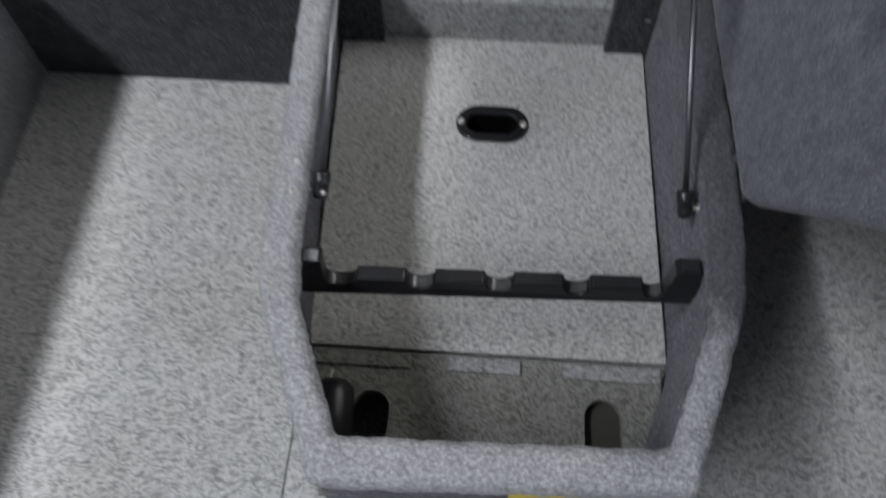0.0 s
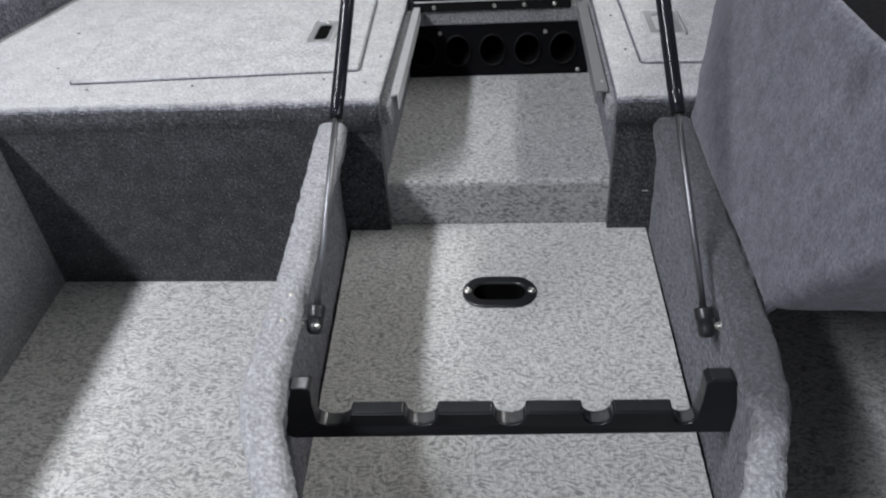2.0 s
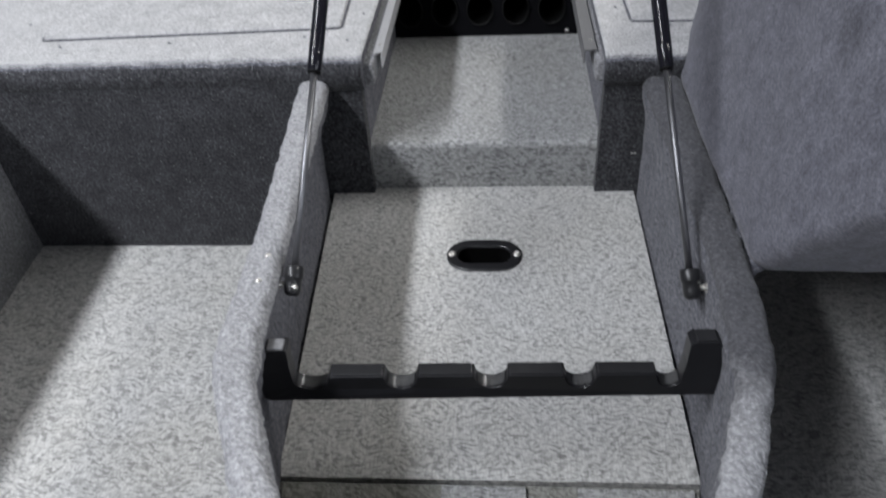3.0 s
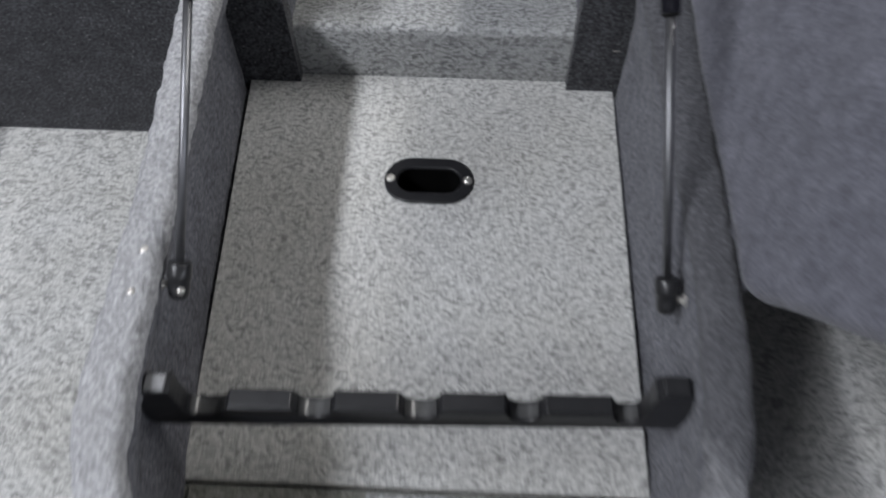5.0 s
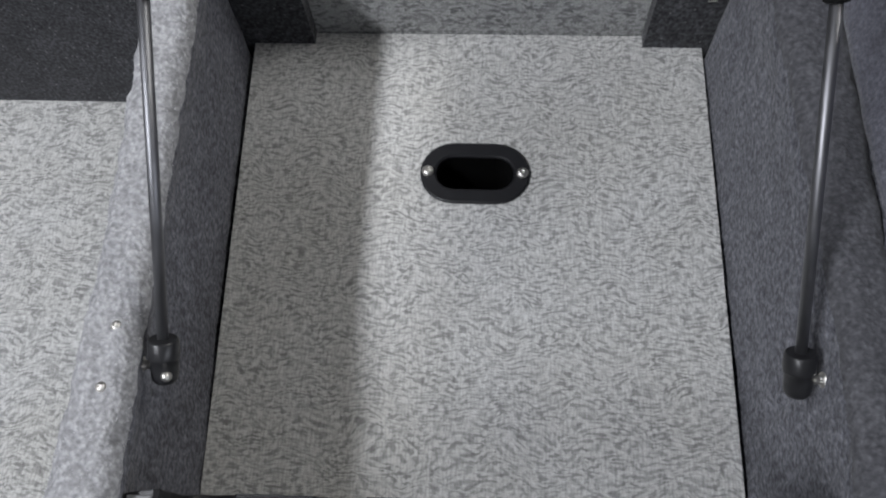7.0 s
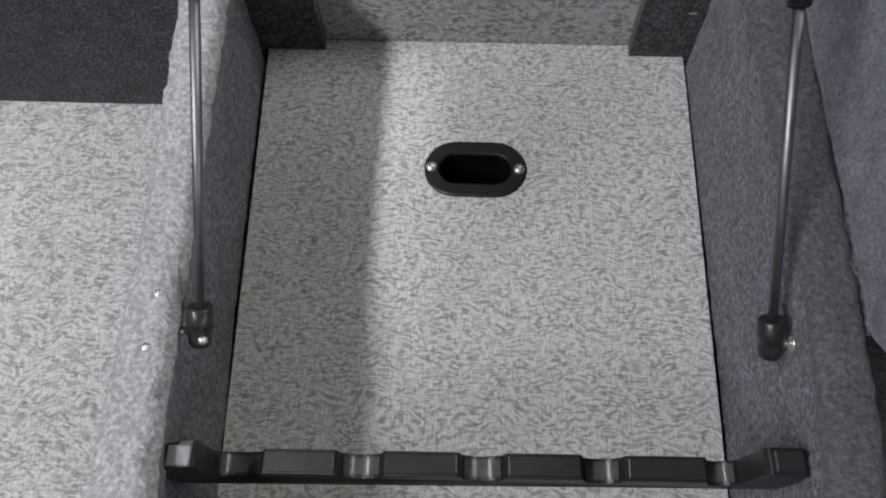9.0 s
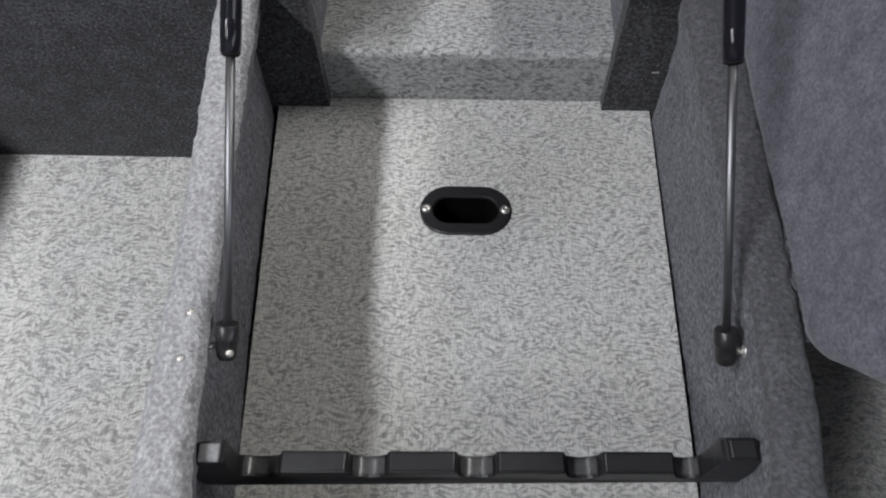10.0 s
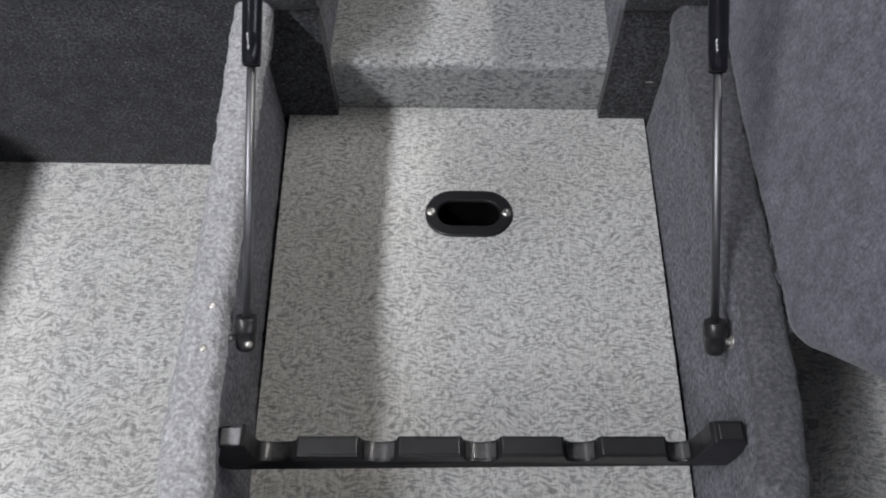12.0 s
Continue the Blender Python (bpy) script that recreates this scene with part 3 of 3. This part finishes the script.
# ---- locker floor ----
hatch = thing("floor_hatch", "grey flecked vinyl hatch in the locker floor", "hatch")
bm = bmesh.new()
outline = [Vector(p) for p in ((-0.2440, -0.4110), (0.2585, -0.4085), (0.2595, 0.1875), (-0.2755, 0.1875))]
sheet(bm, outline, [stadium(0, -0.003, 0.092, 0.045)], -0.018, 0.0)
part("hatch_panel", bm, VINYL, hatch)
for x0, x1, cover, text in ((-0.235, -0.098, VINYL_DARK, "dark vinyl-covered hinge leaf"), (-0.044, 0.056, VINYL_STEP, "pale vinyl hinge leaf"), (0.116, 0.250, VINYL_STEP, "pale vinyl hinge leaf")):
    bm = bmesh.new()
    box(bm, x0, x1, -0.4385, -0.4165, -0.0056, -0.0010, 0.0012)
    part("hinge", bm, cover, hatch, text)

OUT, INN = stadium(0, -0.003, 0.121, 0.075), stadium(0, -0.003, 0.086, 0.040)


def flush_pull():
    bm = bmesh.new()
    rings = [[bm.verts.new((p.x, p.y, z)) for p in loop] for loop, z in ((OUT, 0.0005), (OUT, 0.0025), (inset(OUT, 0.002), 0.0042), (inset(INN, -0.002), 0.0042), (INN, 0.002), (INN, -0.0170))]
    for p, q in zip(rings, rings[1:]):
        for k in range(len(p)):
            bm.faces.new((p[k - 1], p[k], q[k], q[k - 1]))
    return bm


pull = part("flush_pull", flush_pull(), BLACK, hatch, "oval black plastic flush pull")
bm = bmesh.new()
rings = [[bm.verts.new((p.x, p.y, z)) for p in inset(INN, d)] for d, z in ((0.0006, 0.0), (0.0006, -0.030), (0.004, -0.085))]
for p, q in zip(rings, rings[1:]):
    for k in range(len(p)):
        bm.faces.new((p[k - 1], p[k], q[k], q[k - 1]))
bm.faces.new(rings[-1])
part("cup", bm, HOLE, pull, "deep black cup")
for x in (-0.052, 0.052):
    screw_head("screw", pull, (x, -0.003, 0.0046), 0.0066)

front = thing("front_panel", "dark olive vinyl floor panel with finger holes", "panel")
bm = bmesh.new()


def notch(x, y, w, length):
    r = w / 2
    pts = [Vector((x + r * math.cos(math.pi * k / 12), y - r + r * math.sin(math.pi * k / 12))) for k in range(13)]
    return pts + [Vector((x - r, y - length)), Vector((x + r, y - length))]


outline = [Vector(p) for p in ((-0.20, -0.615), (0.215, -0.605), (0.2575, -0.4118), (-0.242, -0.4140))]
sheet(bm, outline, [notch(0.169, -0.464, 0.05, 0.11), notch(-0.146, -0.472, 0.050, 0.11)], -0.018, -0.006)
part("panel", bm, VINYL_DARK, front)
bm = bmesh.new()
box(bm, 0.120, 0.215, -0.606, -0.450, -0.0330, -0.0240)
part("recess", bm, OLIVE, front, "olive grey bottom of the finger hole")
bm = bmesh.new()
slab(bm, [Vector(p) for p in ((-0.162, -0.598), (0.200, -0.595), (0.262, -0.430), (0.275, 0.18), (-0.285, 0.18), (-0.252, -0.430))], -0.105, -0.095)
tagged(link("floor_sump", bm, VINYL_DARK), "dark vinyl lining under the locker floor", "floor", kind="structure")

# pale screw left in the corner
loose = thing("screw", "small pale screw lying in the locker corner", "screw", at=(-0.208, -0.462, -0.006))
bm = bmesh.new()
turned(bm, (0, 0, 0.0032), (0.004, 0.016, 0.0026), ((0, 0.003), (0.12, 0.0042), (0.2, 0.0036), (0.3, 0.0018), (0.9, 0.0015), (1, 0.0004)), 12)
part("shank", bm, STEEL, loose, "", True)

# black pipe end in the corner
pipe = thing("pipe", "black plastic pipe end lying in the locker corner", "pipe")
bm = bmesh.new()
turned(bm, (-0.196, -0.470, 0.0225), (-0.186, -0.590, 0.0225), ((0, 0.008), (0.03, 0.019), (0.1, 0.0265), (0.2, 0.0285), (1, 0.0285)), 24)
part("tube", bm, BLACK, pipe, "", True)

# ---- rod rack ----
RY0, RY1, RZ0, RZ1 = -0.014, 0.006, 0.116, 0.150
SLOTS = ((-0.206, -0.165), (-0.103, -0.066), (-0.003, 0.034), (0.096, 0.130), (0.195, 0.2225))
PADS = tuple((a[1], b[0]) for a, b in zip(SLOTS, SLOTS[1:]))


def rack_outline():
    """The rack's front view, from the lower left corner round to the right."""
    pts = [(-0.2395, RZ0 + 0.002), (-0.2425, 0.130), (-0.2415, 0.155), (-0.233, 0.180), (-0.2295, 0.193), (-0.2265, 0.197), (-0.2065, 0.197), (-0.2035, 0.194), (-0.2055, 0.168)]
    for a, b in SLOTS:
        c, r = (a + b) / 2, (b - a) / 2 - 0.001
        for k in range(11):
            f = math.pi * (1 + k / 10)
            pts.append((c + r * math.cos(f), RZ1 - 0.006 + 0.014 * math.sin(f)))
        if b < 0.2:
            nxt = [q for q in SLOTS if q[0] > b][0][0]
            pts += [(b, RZ1 - 0.002), (b + 0.002, RZ1), (nxt - 0.002, RZ1), (nxt, RZ1 - 0.002)]
    pts += [(0.2232, 0.168), (0.2230, 0.196), (0.2262, 0.200), (0.2520, 0.200), (0.2555, 0.195), (0.266, 0.162), (0.2735, 0.145), (0.2715, 0.130), (0.264, RZ0 + 0.002), (0.260, RZ0), (-0.234, RZ0)]
    return [Vector(p) for p in pts]


rack = thing("rod_rack", "black moulded plastic rod rack with five slots", "rod rack", at=(0, -0.3622, 0))
rack.rotation_euler = (0, 0, radians(1.45))
bm = bmesh.new()
sheet(bm, rack_outline(), [], 0, RY1 - RY0, Matrix.Translation((0, RY1, 0)) @ Matrix.Rotation(radians(90), 4, "X"))
for v in bm.verts:
    v.co.y -= 0.005 * min(1, max(0, (-0.197 - v.co.x) / 0.03))
body = part("rack_body", bm, BLACK, rack)
bev = body.modifiers.new("bevel", "BEVEL")
bev.width, bev.segments, bev.limit_method, bev.angle_limit = 0.0018, 2, "ANGLE", radians(50)
for a, b in PADS:
    bm = bmesh.new()
    box(bm, a + 0.002, b - 0.002, RY0 + 0.002, RY1 - 0.002, RZ1 - 0.002, RZ1 + 0.0020, 0.001)
    part("pad", bm, SOCKET, rack, "smooth black raised pad")
for a, b, z in ((-0.2245, -0.2065, 0.197), (0.2285, 0.2505, 0.200)):
    bm = bmesh.new()
    lean = 0.004 if a < 0 else 0.0
    box(bm, a, b, RY0 + 0.002 - lean, RY1 - 0.002 - lean, z - 0.002, z + 0.0025, 0.0015)
    part("end_cap", bm, WORN if a < 0 else SOCKET, rack, "worn grey end cap" if a < 0 else "smooth black end cap")
for a, b in SLOTS:
    x, r = (a + b) / 2, (b - a) / 2 - 0.0018
    bm = bmesh.new()
    vs = []
    for k in range(11):
        f = math.pi * (1.15 + 0.7 * k / 10)
        vs.append([bm.verts.new((x + r * math.cos(f), y, RZ1 - 0.0054 + 0.0134 * math.sin(f))) for y in (RY0 + 0.003, RY1 - 0.003)])
    for p, q in zip(vs, vs[1:]):
        bm.faces.new((p[0], p[1], q[1], q[0]))
    part("slot_lining", bm, GLOSS, rack, "glossy black slot lining", True)


# ---- gas struts ----
def gas_strut(ball, neck, wall_x, label):
    """ball: the lower socket; neck: where the rod enters the cylinder; wall_x: the wall the stud sits on."""
    ball, neck = Vector(ball), Vector(neck)
    way = (neck - ball).normalized()
    strut = thing("gas_strut", label, "gas strut", "struts of the locker lid", at=ball)
    inv = Matrix.Translation(-ball)

    def piece(name, bm, mat, text=""):
        bmesh.ops.transform(bm, matrix=inv, verts=bm.verts[:])
        return part(name, bm, mat, strut, text, True)

    bm = bmesh.new()
    turned(bm, ball + way * 0.008, neck + way * 0.01, ((0, 0.0042), (1, 0.0042)), 20)
    piece("piston_rod", bm, CHROME, "bright chromed piston rod")
    bm = bmesh.new()
    turned(bm, neck, neck + way * 0.34, ((0, 0.0072), (0.004, 0.0088), (0.078, 0.0092), (0.082, 0.0086), (0.086, 0.0092), (0.99, 0.0092), (1, 0.007)), 28)
    piece("cylinder", bm, TUBE, "glossy black lacquered cylinder")
    bm = bmesh.new()
    turned(bm, neck - way * 0.002, neck + way * 0.001, ((0, 0.006), (0.5, 0.0082), (1, 0.0082)), 20)
    piece("seal_ring", bm, RUBBER)
    bm = bmesh.new()
    turned(bm, ball - way * 0.020, ball + way * 0.016, ((0, 0.0050), (0.04, 0.0080), (0.12, 0.0096), (0.30, 0.0102), (0.56, 0.0102), (0.58, 0.0112), (0.62, 0.0116), (0.95, 0.0114), (1, 0.0100)), 24)
    piece("socket", bm, SOCKET, "black plastic ball socket")
    bm = bmesh.new()
    turned(bm, neck + way * 0.335, neck + way * 0.37, ((0, 0.0066), (0.3, 0.0085), (0.8, 0.0090), (1, 0.005)), 24)
    piece("socket", bm, SOCKET)
    low = ball - way * 0.006
    bm = bmesh.new()
    sign = 1 if wall_x > ball.x else -1
    turned(bm, low, (wall_x + sign * 0.004, low.y, low.z), ((0, 0.004), (0.35, 0.0042), (0.36, 0.0034), (0.72, 0.0034), (0.73, 0.0060), (0.95, 0.0060), (1, 0.004)), 18)
    piece("ball_stud", bm, STEEL, "bright steel ball stud")
    if sign < 0:
        bm = bmesh.new()
        tip = ball - way * 0.011 + Vector((0.0045, -0.005, 0.0062))
        bmesh.ops.create_uvsphere(bm, u_segments=14, v_segments=8, radius=0.0042, matrix=Matrix.Translation(tip))
        piece("ball", bm, STEEL, "bright steel ball showing in the socket")
    bm = bmesh.new()
    c = ball - way * 0.003 + Vector((sign * 0.0130, 0, 0))
    turned(bm, c + Vector((0, -0.006, 0.007)), c + Vector((0, 0.003, -0.010)), ((0, 0.0010), (1, 0.0010)), 8)
    piece("spring_clip", bm, STEEL)
    return strut


gas_strut((-0.218, -0.271, 0.197), (-0.203, -0.077, 0.365), -0.237, "black gas strut with chromed rod by the cockpit side")
gas_strut((0.2465, -0.258, 0.181), (0.225, -0.073, 0.358), 0.2655, "black gas strut with chromed rod beside the console")

# ---- deck hatches ----
def deck_hatch(outline, latch_at, latch_turn, label, inside, wide, long):
    """wide, long: half the size of the latch plate."""
    ob = thing("deck_hatch", label, "hatch", "deck hatches", at=(outline[0].x, outline[0].y, DECK))
    off = Matrix.Translation((-outline[0].x, -outline[0].y, -DECK))
    bm = bmesh.new()
    slab(bm, inset(resampled(rounded(outline, 0.012), 0.02), 0.0032), DECK - 0.002, DECK + 0.0065, 0.004, 0, 3, 0.0006)
    bmesh.ops.transform(bm, matrix=off, verts=bm.verts[:])
    part("lid", bm, PALE, ob, "", True)
    bm = bmesh.new()
    slab(bm, resampled(rounded(outline, 0.012), 0.02), DECK + 0.0005, DECK + 0.0022)
    bmesh.ops.transform(bm, matrix=off, verts=bm.verts[:])
    part("seal", bm, CARPET, ob, "grey felt seal")
    put = off @ Matrix.Translation((*latch_at, DECK + 0.007)) @ Matrix.Rotation(latch_turn, 4, "Z")
    bm = bmesh.new()
    hole = rounded(rect(-wide * 0.58, wide * 0.58, -long * 0.70, long * 0.70), 0.009)
    sheet(bm, rounded(rect(-wide, wide, -long, long), 0.005), [hole], -0.001, 0.003, put)
    latch = part("latch", bm, SATIN, ob, "satin metal latch plate")
    bm = bmesh.new()
    sheet(bm, rounded(rect(-wide - 0.0025, wide + 0.0025, -long - 0.0025, long + 0.0025), 0.006), [rounded(rect(0.0005 - wide, wide - 0.0005, 0.0005 - long, long - 0.0005), 0.005)], -0.001, 0.0048, put)
    part("rim", bm, ALU, latch, "bright polished rim")
    # flat slab coloured like the hole's inside, without real depth
    bm = bmesh.new()
    slab(bm, inset(hole, -0.0005), -0.0005, 0.0006)
    bmesh.ops.transform(bm, matrix=put, verts=bm.verts[:])
    part("finger_hole", bm, inside, latch)
    for y in (-long * 0.87, long * 0.87):
        screw_head("screw", latch, put @ Vector((0, y, 0.003)), 0.0045)
    return ob


deck_hatch([Vector(p) for p in ((-0.764, 0.255), (-0.240, 0.278), (-0.256, 0.632), (-0.808, 0.614))], (-0.336, 0.441), 0.0, "light grey carpeted deck hatch with metal latch", HOLE, 0.022, 0.053)
deck_hatch([Vector(p) for p in ((0.238, 0.277), (0.62, 0.262), (0.62, 0.63), (0.234, 0.64))], (0.300, 0.434), 0.0, "carpeted deck hatch half hidden by the console", ALU, 0.030, 0.054)

# tacks in the carpet round the hatches
bm = bmesh.new()
turned(bm, (0, 0, -0.002), (0, 0, 0.0016), ((0, 0.0014), (0.55, 0.0014), (0.56, 0.0027), (0.8, 0.0027), (1, 0.0014)), 10)
tack = tagged(link("carpet_tack", bm, CARPET, smooth=True), "small grey tack holding down the deck carpet", "tack", "tacks in the deck carpet")
spots = ((-0.72, 0.235), (-0.53, 0.240), (-0.30, 0.252), (-0.212, 0.34), (-0.213, 0.50), (-0.82, 0.33), (-0.86, 0.50), (-0.72, 0.70), (-0.50, 0.70),
         (0.222, 0.34), (0.214, 0.50), (0.30, 0.262), (-0.225, 0.235))
tack.matrix_world = pose(*spots[0], DECK)
for x, y in spots[1:]:
    copy_thing(tack, pose(x, y, DECK))

# ---- aluminium trims on both sides of the well ----
for x, sign, w in ((-0.180, 1, 0.014), (0.179, -1, 0.020)):
    bm = bmesh.new()
    x0, x1 = sorted((x, x + sign * w))
    slab(bm, rounded([Vector(p) for p in ((x0, 0.205), (x1, 0.205 + (0.01 if sign > 0 else 0.0)), (x1, 0.612), (x0, 0.612))], 0.002), DECK - 0.014, DECK - 0.0115)
    bm2 = bmesh.new()
    trim = tagged(new("edge_trim"), "brushed aluminium angle trim along the well", "trim", kind="structure")
    # the right trim's shade is put into a darker copy of the metal
    part("flange", bm, ALU if sign > 0 else ALU_SHADED, trim)
    x0, x1 = sorted((x + sign * (w - 0.002), x + sign * w))
    box(bm2, x0, x1, 0.206, 0.612, DECK - 0.036, DECK - 0.0142)
    part("leg", bm2, ALU if sign > 0 else ALU_SHADED, trim)
    screw_head("screw", trim, (x + sign * 0.007, 0.24, DECK - 0.0115), 0.0028)
    bm = bmesh.new()
    x0, x1 = sorted((x - sign * 0.022, x + sign * 0.003))
    box(bm, x0, x1, 0.178, 0.612, DECK - 0.055, DECK - 0.0155, 0.006, 3)
    tagged(link("rebate", bm, HULL, smooth=True), "carpeted rebate beside the trim", "trim", kind="structure")

# ---- rod tube board at the end of the well ----
board = thing("rod_tube_board", "black plastic board with five round rod holes", "rod holder")
HOLES_X = (-0.168, -0.0925, -0.017, 0.0585, 0.134)
holes = [circle(x, 0.150, 0.0265, 28, 0.0330) for x in HOLES_X]
bm = bmesh.new()
sheet(bm, rounded(rect(-0.203, 0.190, STEP - 0.004, 0.207), 0.003), holes, 0, 0.008, Matrix.Translation((0, 0.630, 0)) @ Matrix.Rotation(radians(90), 4, "X"))
part("board", bm, MATT, board)
for x in HOLES_X:
    bm = bmesh.new()
    rings = []
    for y, k in ((0.6205, 0.992), (0.90, 0.9)):
        rings.append([bm.verts.new((p.x, y, p.y)) for p in circle(x, 0.150, 0.0262 * k, 28, 0.0327 * k)])
    for p, q in zip(rings, rings[1:]):
        for k in range(28):
            bm.faces.new((p[k - 1], p[k], q[k], q[k - 1]))
    bm.faces.new(rings[-1])
    tube = part("rod_tube", bm, HOLE, board, "dark plastic rod tube", True)
    bm = bmesh.new()
    rings = [[bm.verts.new((p.x, y, p.y)) for p in circle(x, 0.150, 0.0262 * k, 28, 0.0327 * k)]
             for y, k in ((0.6222, 1.12), (0.6195, 1.11), (0.6178, 1.07), (0.6182, 1.02), (0.6205, 0.993))]
    for p, q in zip(rings, rings[1:]):
        for k in range(28):
            bm.faces.new((p[k - 1], p[k], q[k], q[k - 1]))
    part("rim", bm, RUBBER, tube, "matt black collar", True)
for x, z in ((-0.129, 0.190), (0.096, 0.187), (0.168, 0.099)):
    screw_head("screw", board, (x, 0.622, z), 0.0048, FACE_Y)

bm = bmesh.new()
box(bm, -0.205, 0.195, 0.618, 0.95, 0.2075, 0.2405, 0.006)
tagged(link("beam", bm, HULL), "grey carpeted cross beam over the rod tubes", "beam", kind="structure")
hinge = thing("lid_hinge", "long black hinge strip with bright screws", "hinge")
bm = bmesh.new()
box(bm, -0.182, 0.148, 0.612, 0.68, 0.2408, 0.274, 0.002)
part("strip", bm, RUBBER, hinge)
bm = bmesh.new()
box(bm, -0.178, 0.144, 0.609, 0.6115, 0.262, 0.2645)
part("edge_wire", bm, ALU, hinge, "thin bright metal edge")
for x in (-0.137, -0.011, 0.051, 0.113):
    screw_head("screw", hinge, (x, 0.6115, 0.2505), 0.0045, FACE_Y)

# ---- console beside the locker: a leaning carpeted side, black behind it ----
console = thing("console", "helm console with a leaning grey carpeted side", "console")


def swing(y):
    """How far the side stands back from its line by the locker: it swings away from the well over the deck."""
    return 0.30 * (math.hypot(max(0, y - 0.12), 0.05) - 0.05)


def console_cover():
    """Carpet drawn over the leaning side, round the soft near corner and over the front that slants under."""
    rows = [(0.224, 0.010), (0.225, 0.005), (0.229, 0.001)] + [(0.236 + 0.0112 * k, 0.0) for k in range(24)] + [(0.5065, 0.0008), (0.5105, 0.003), (0.512, 0.007)]
    r = 0.024
    bm = bmesh.new()
    lines = []
    for z, tuck in rows:
        x0 = 0.301 + (z - 0.224) * 0.181 + tuck
        y0 = -0.283 - (z - 0.224) * 0.7708 + tuck
        path = [(x0, y0 + r + (0.90 - y0 - r) * (1 - k / 60) ** 1.3) for k in range(60)]
        path += [(x0 + r * (1 - math.cos(f)), y0 + r * (1 - math.sin(f))) for f in (math.pi / 2 * k / 8 for k in range(9))]
        path += [(x0 + r + (1.24 - x0 - r) * (k / 24) ** 1.5, y0) for k in range(1, 25)]
        line = []
        for x, y in path:
            c = Vector((x + swing(y) * (x < x0 + 0.001), y, z))
            c += 0.0024 * noise.noise_vector(c * 11) + 0.0013 * noise.noise_vector(c * 45)
            line.append(bm.verts.new(c))
        lines.append(line)
    for p, q in zip(lines, lines[1:]):
        for k in range(len(p) - 1):
            bm.faces.new((p[k], p[k + 1], q[k + 1], q[k]))
    return bm


cover = part("side_panel", console_cover(), SLATE, console, "bluish grey carpeted side and front", True)
thick = cover.modifiers.new("thickness", "SOLIDIFY")
thick.thickness, thick.offset = 0.006, 0.0
bm = bmesh.new()
sheet(bm, rounded([Vector(p) for p in ((-0.268, 0.232), (0.12, 0.232), (0.25, 0.232), (0.90, 0.232), (0.90, 0.5085), (0.25, 0.5085), (0.12, 0.5085), (-0.480, 0.5085))], (0.02, 0, 0, 0, 0, 0, 0, 0.02), 6), [], 0.3085, 1.245,
      Matrix(((0, 0, 1, 0), (1, 0, 0, 0), (0, 1, 0, 0), (0, 0, 0, 1))))
for v in bm.verts:
    if v.co.x < 0.5:
        v.co.x += (v.co.z - 0.232) * 0.181 + swing(v.co.y)
part("console_body", bm, MATT, console, "matt black console body")
for y, z in ((-0.17, 0.512), (-0.05, 0.512)):
    bm = bmesh.new()
    turned(bm, (0.45, y, 0.507), (0.45, y, 0.534), ((0, 0.014), (0.2, 0.016), (0.8, 0.015), (1, 0.011)), 20)
    part("knob", bm, BLACK, console, "black round knob", True)

# ---- staple left in the post beside the step ----
x, z = 0.250, 0.080
bm = bmesh.new()
rod(bm, (x - 0.004, POST - 0.0012, z), (x + 0.004, POST - 0.0012, z + 0.0008), 0.0009, 8)
for k in (-0.004, 0.004):
    rod(bm, (x + k, POST - 0.0012, z), (x + k, POST + 0.004, z), 0.0009, 8)
tagged(link("staple", bm, STEEL), "bright steel staple in the dark carpet", "staple")

# ---- sticker on the locker's outer face ----
bm = bmesh.new()
box(bm, 0.033, 0.148, -0.6345, -0.6325, 0.12, 0.186, 0.0005)
tagged(link("sticker", bm, YELLOW), "plain yellow sticker on the locker wall", "sticker")
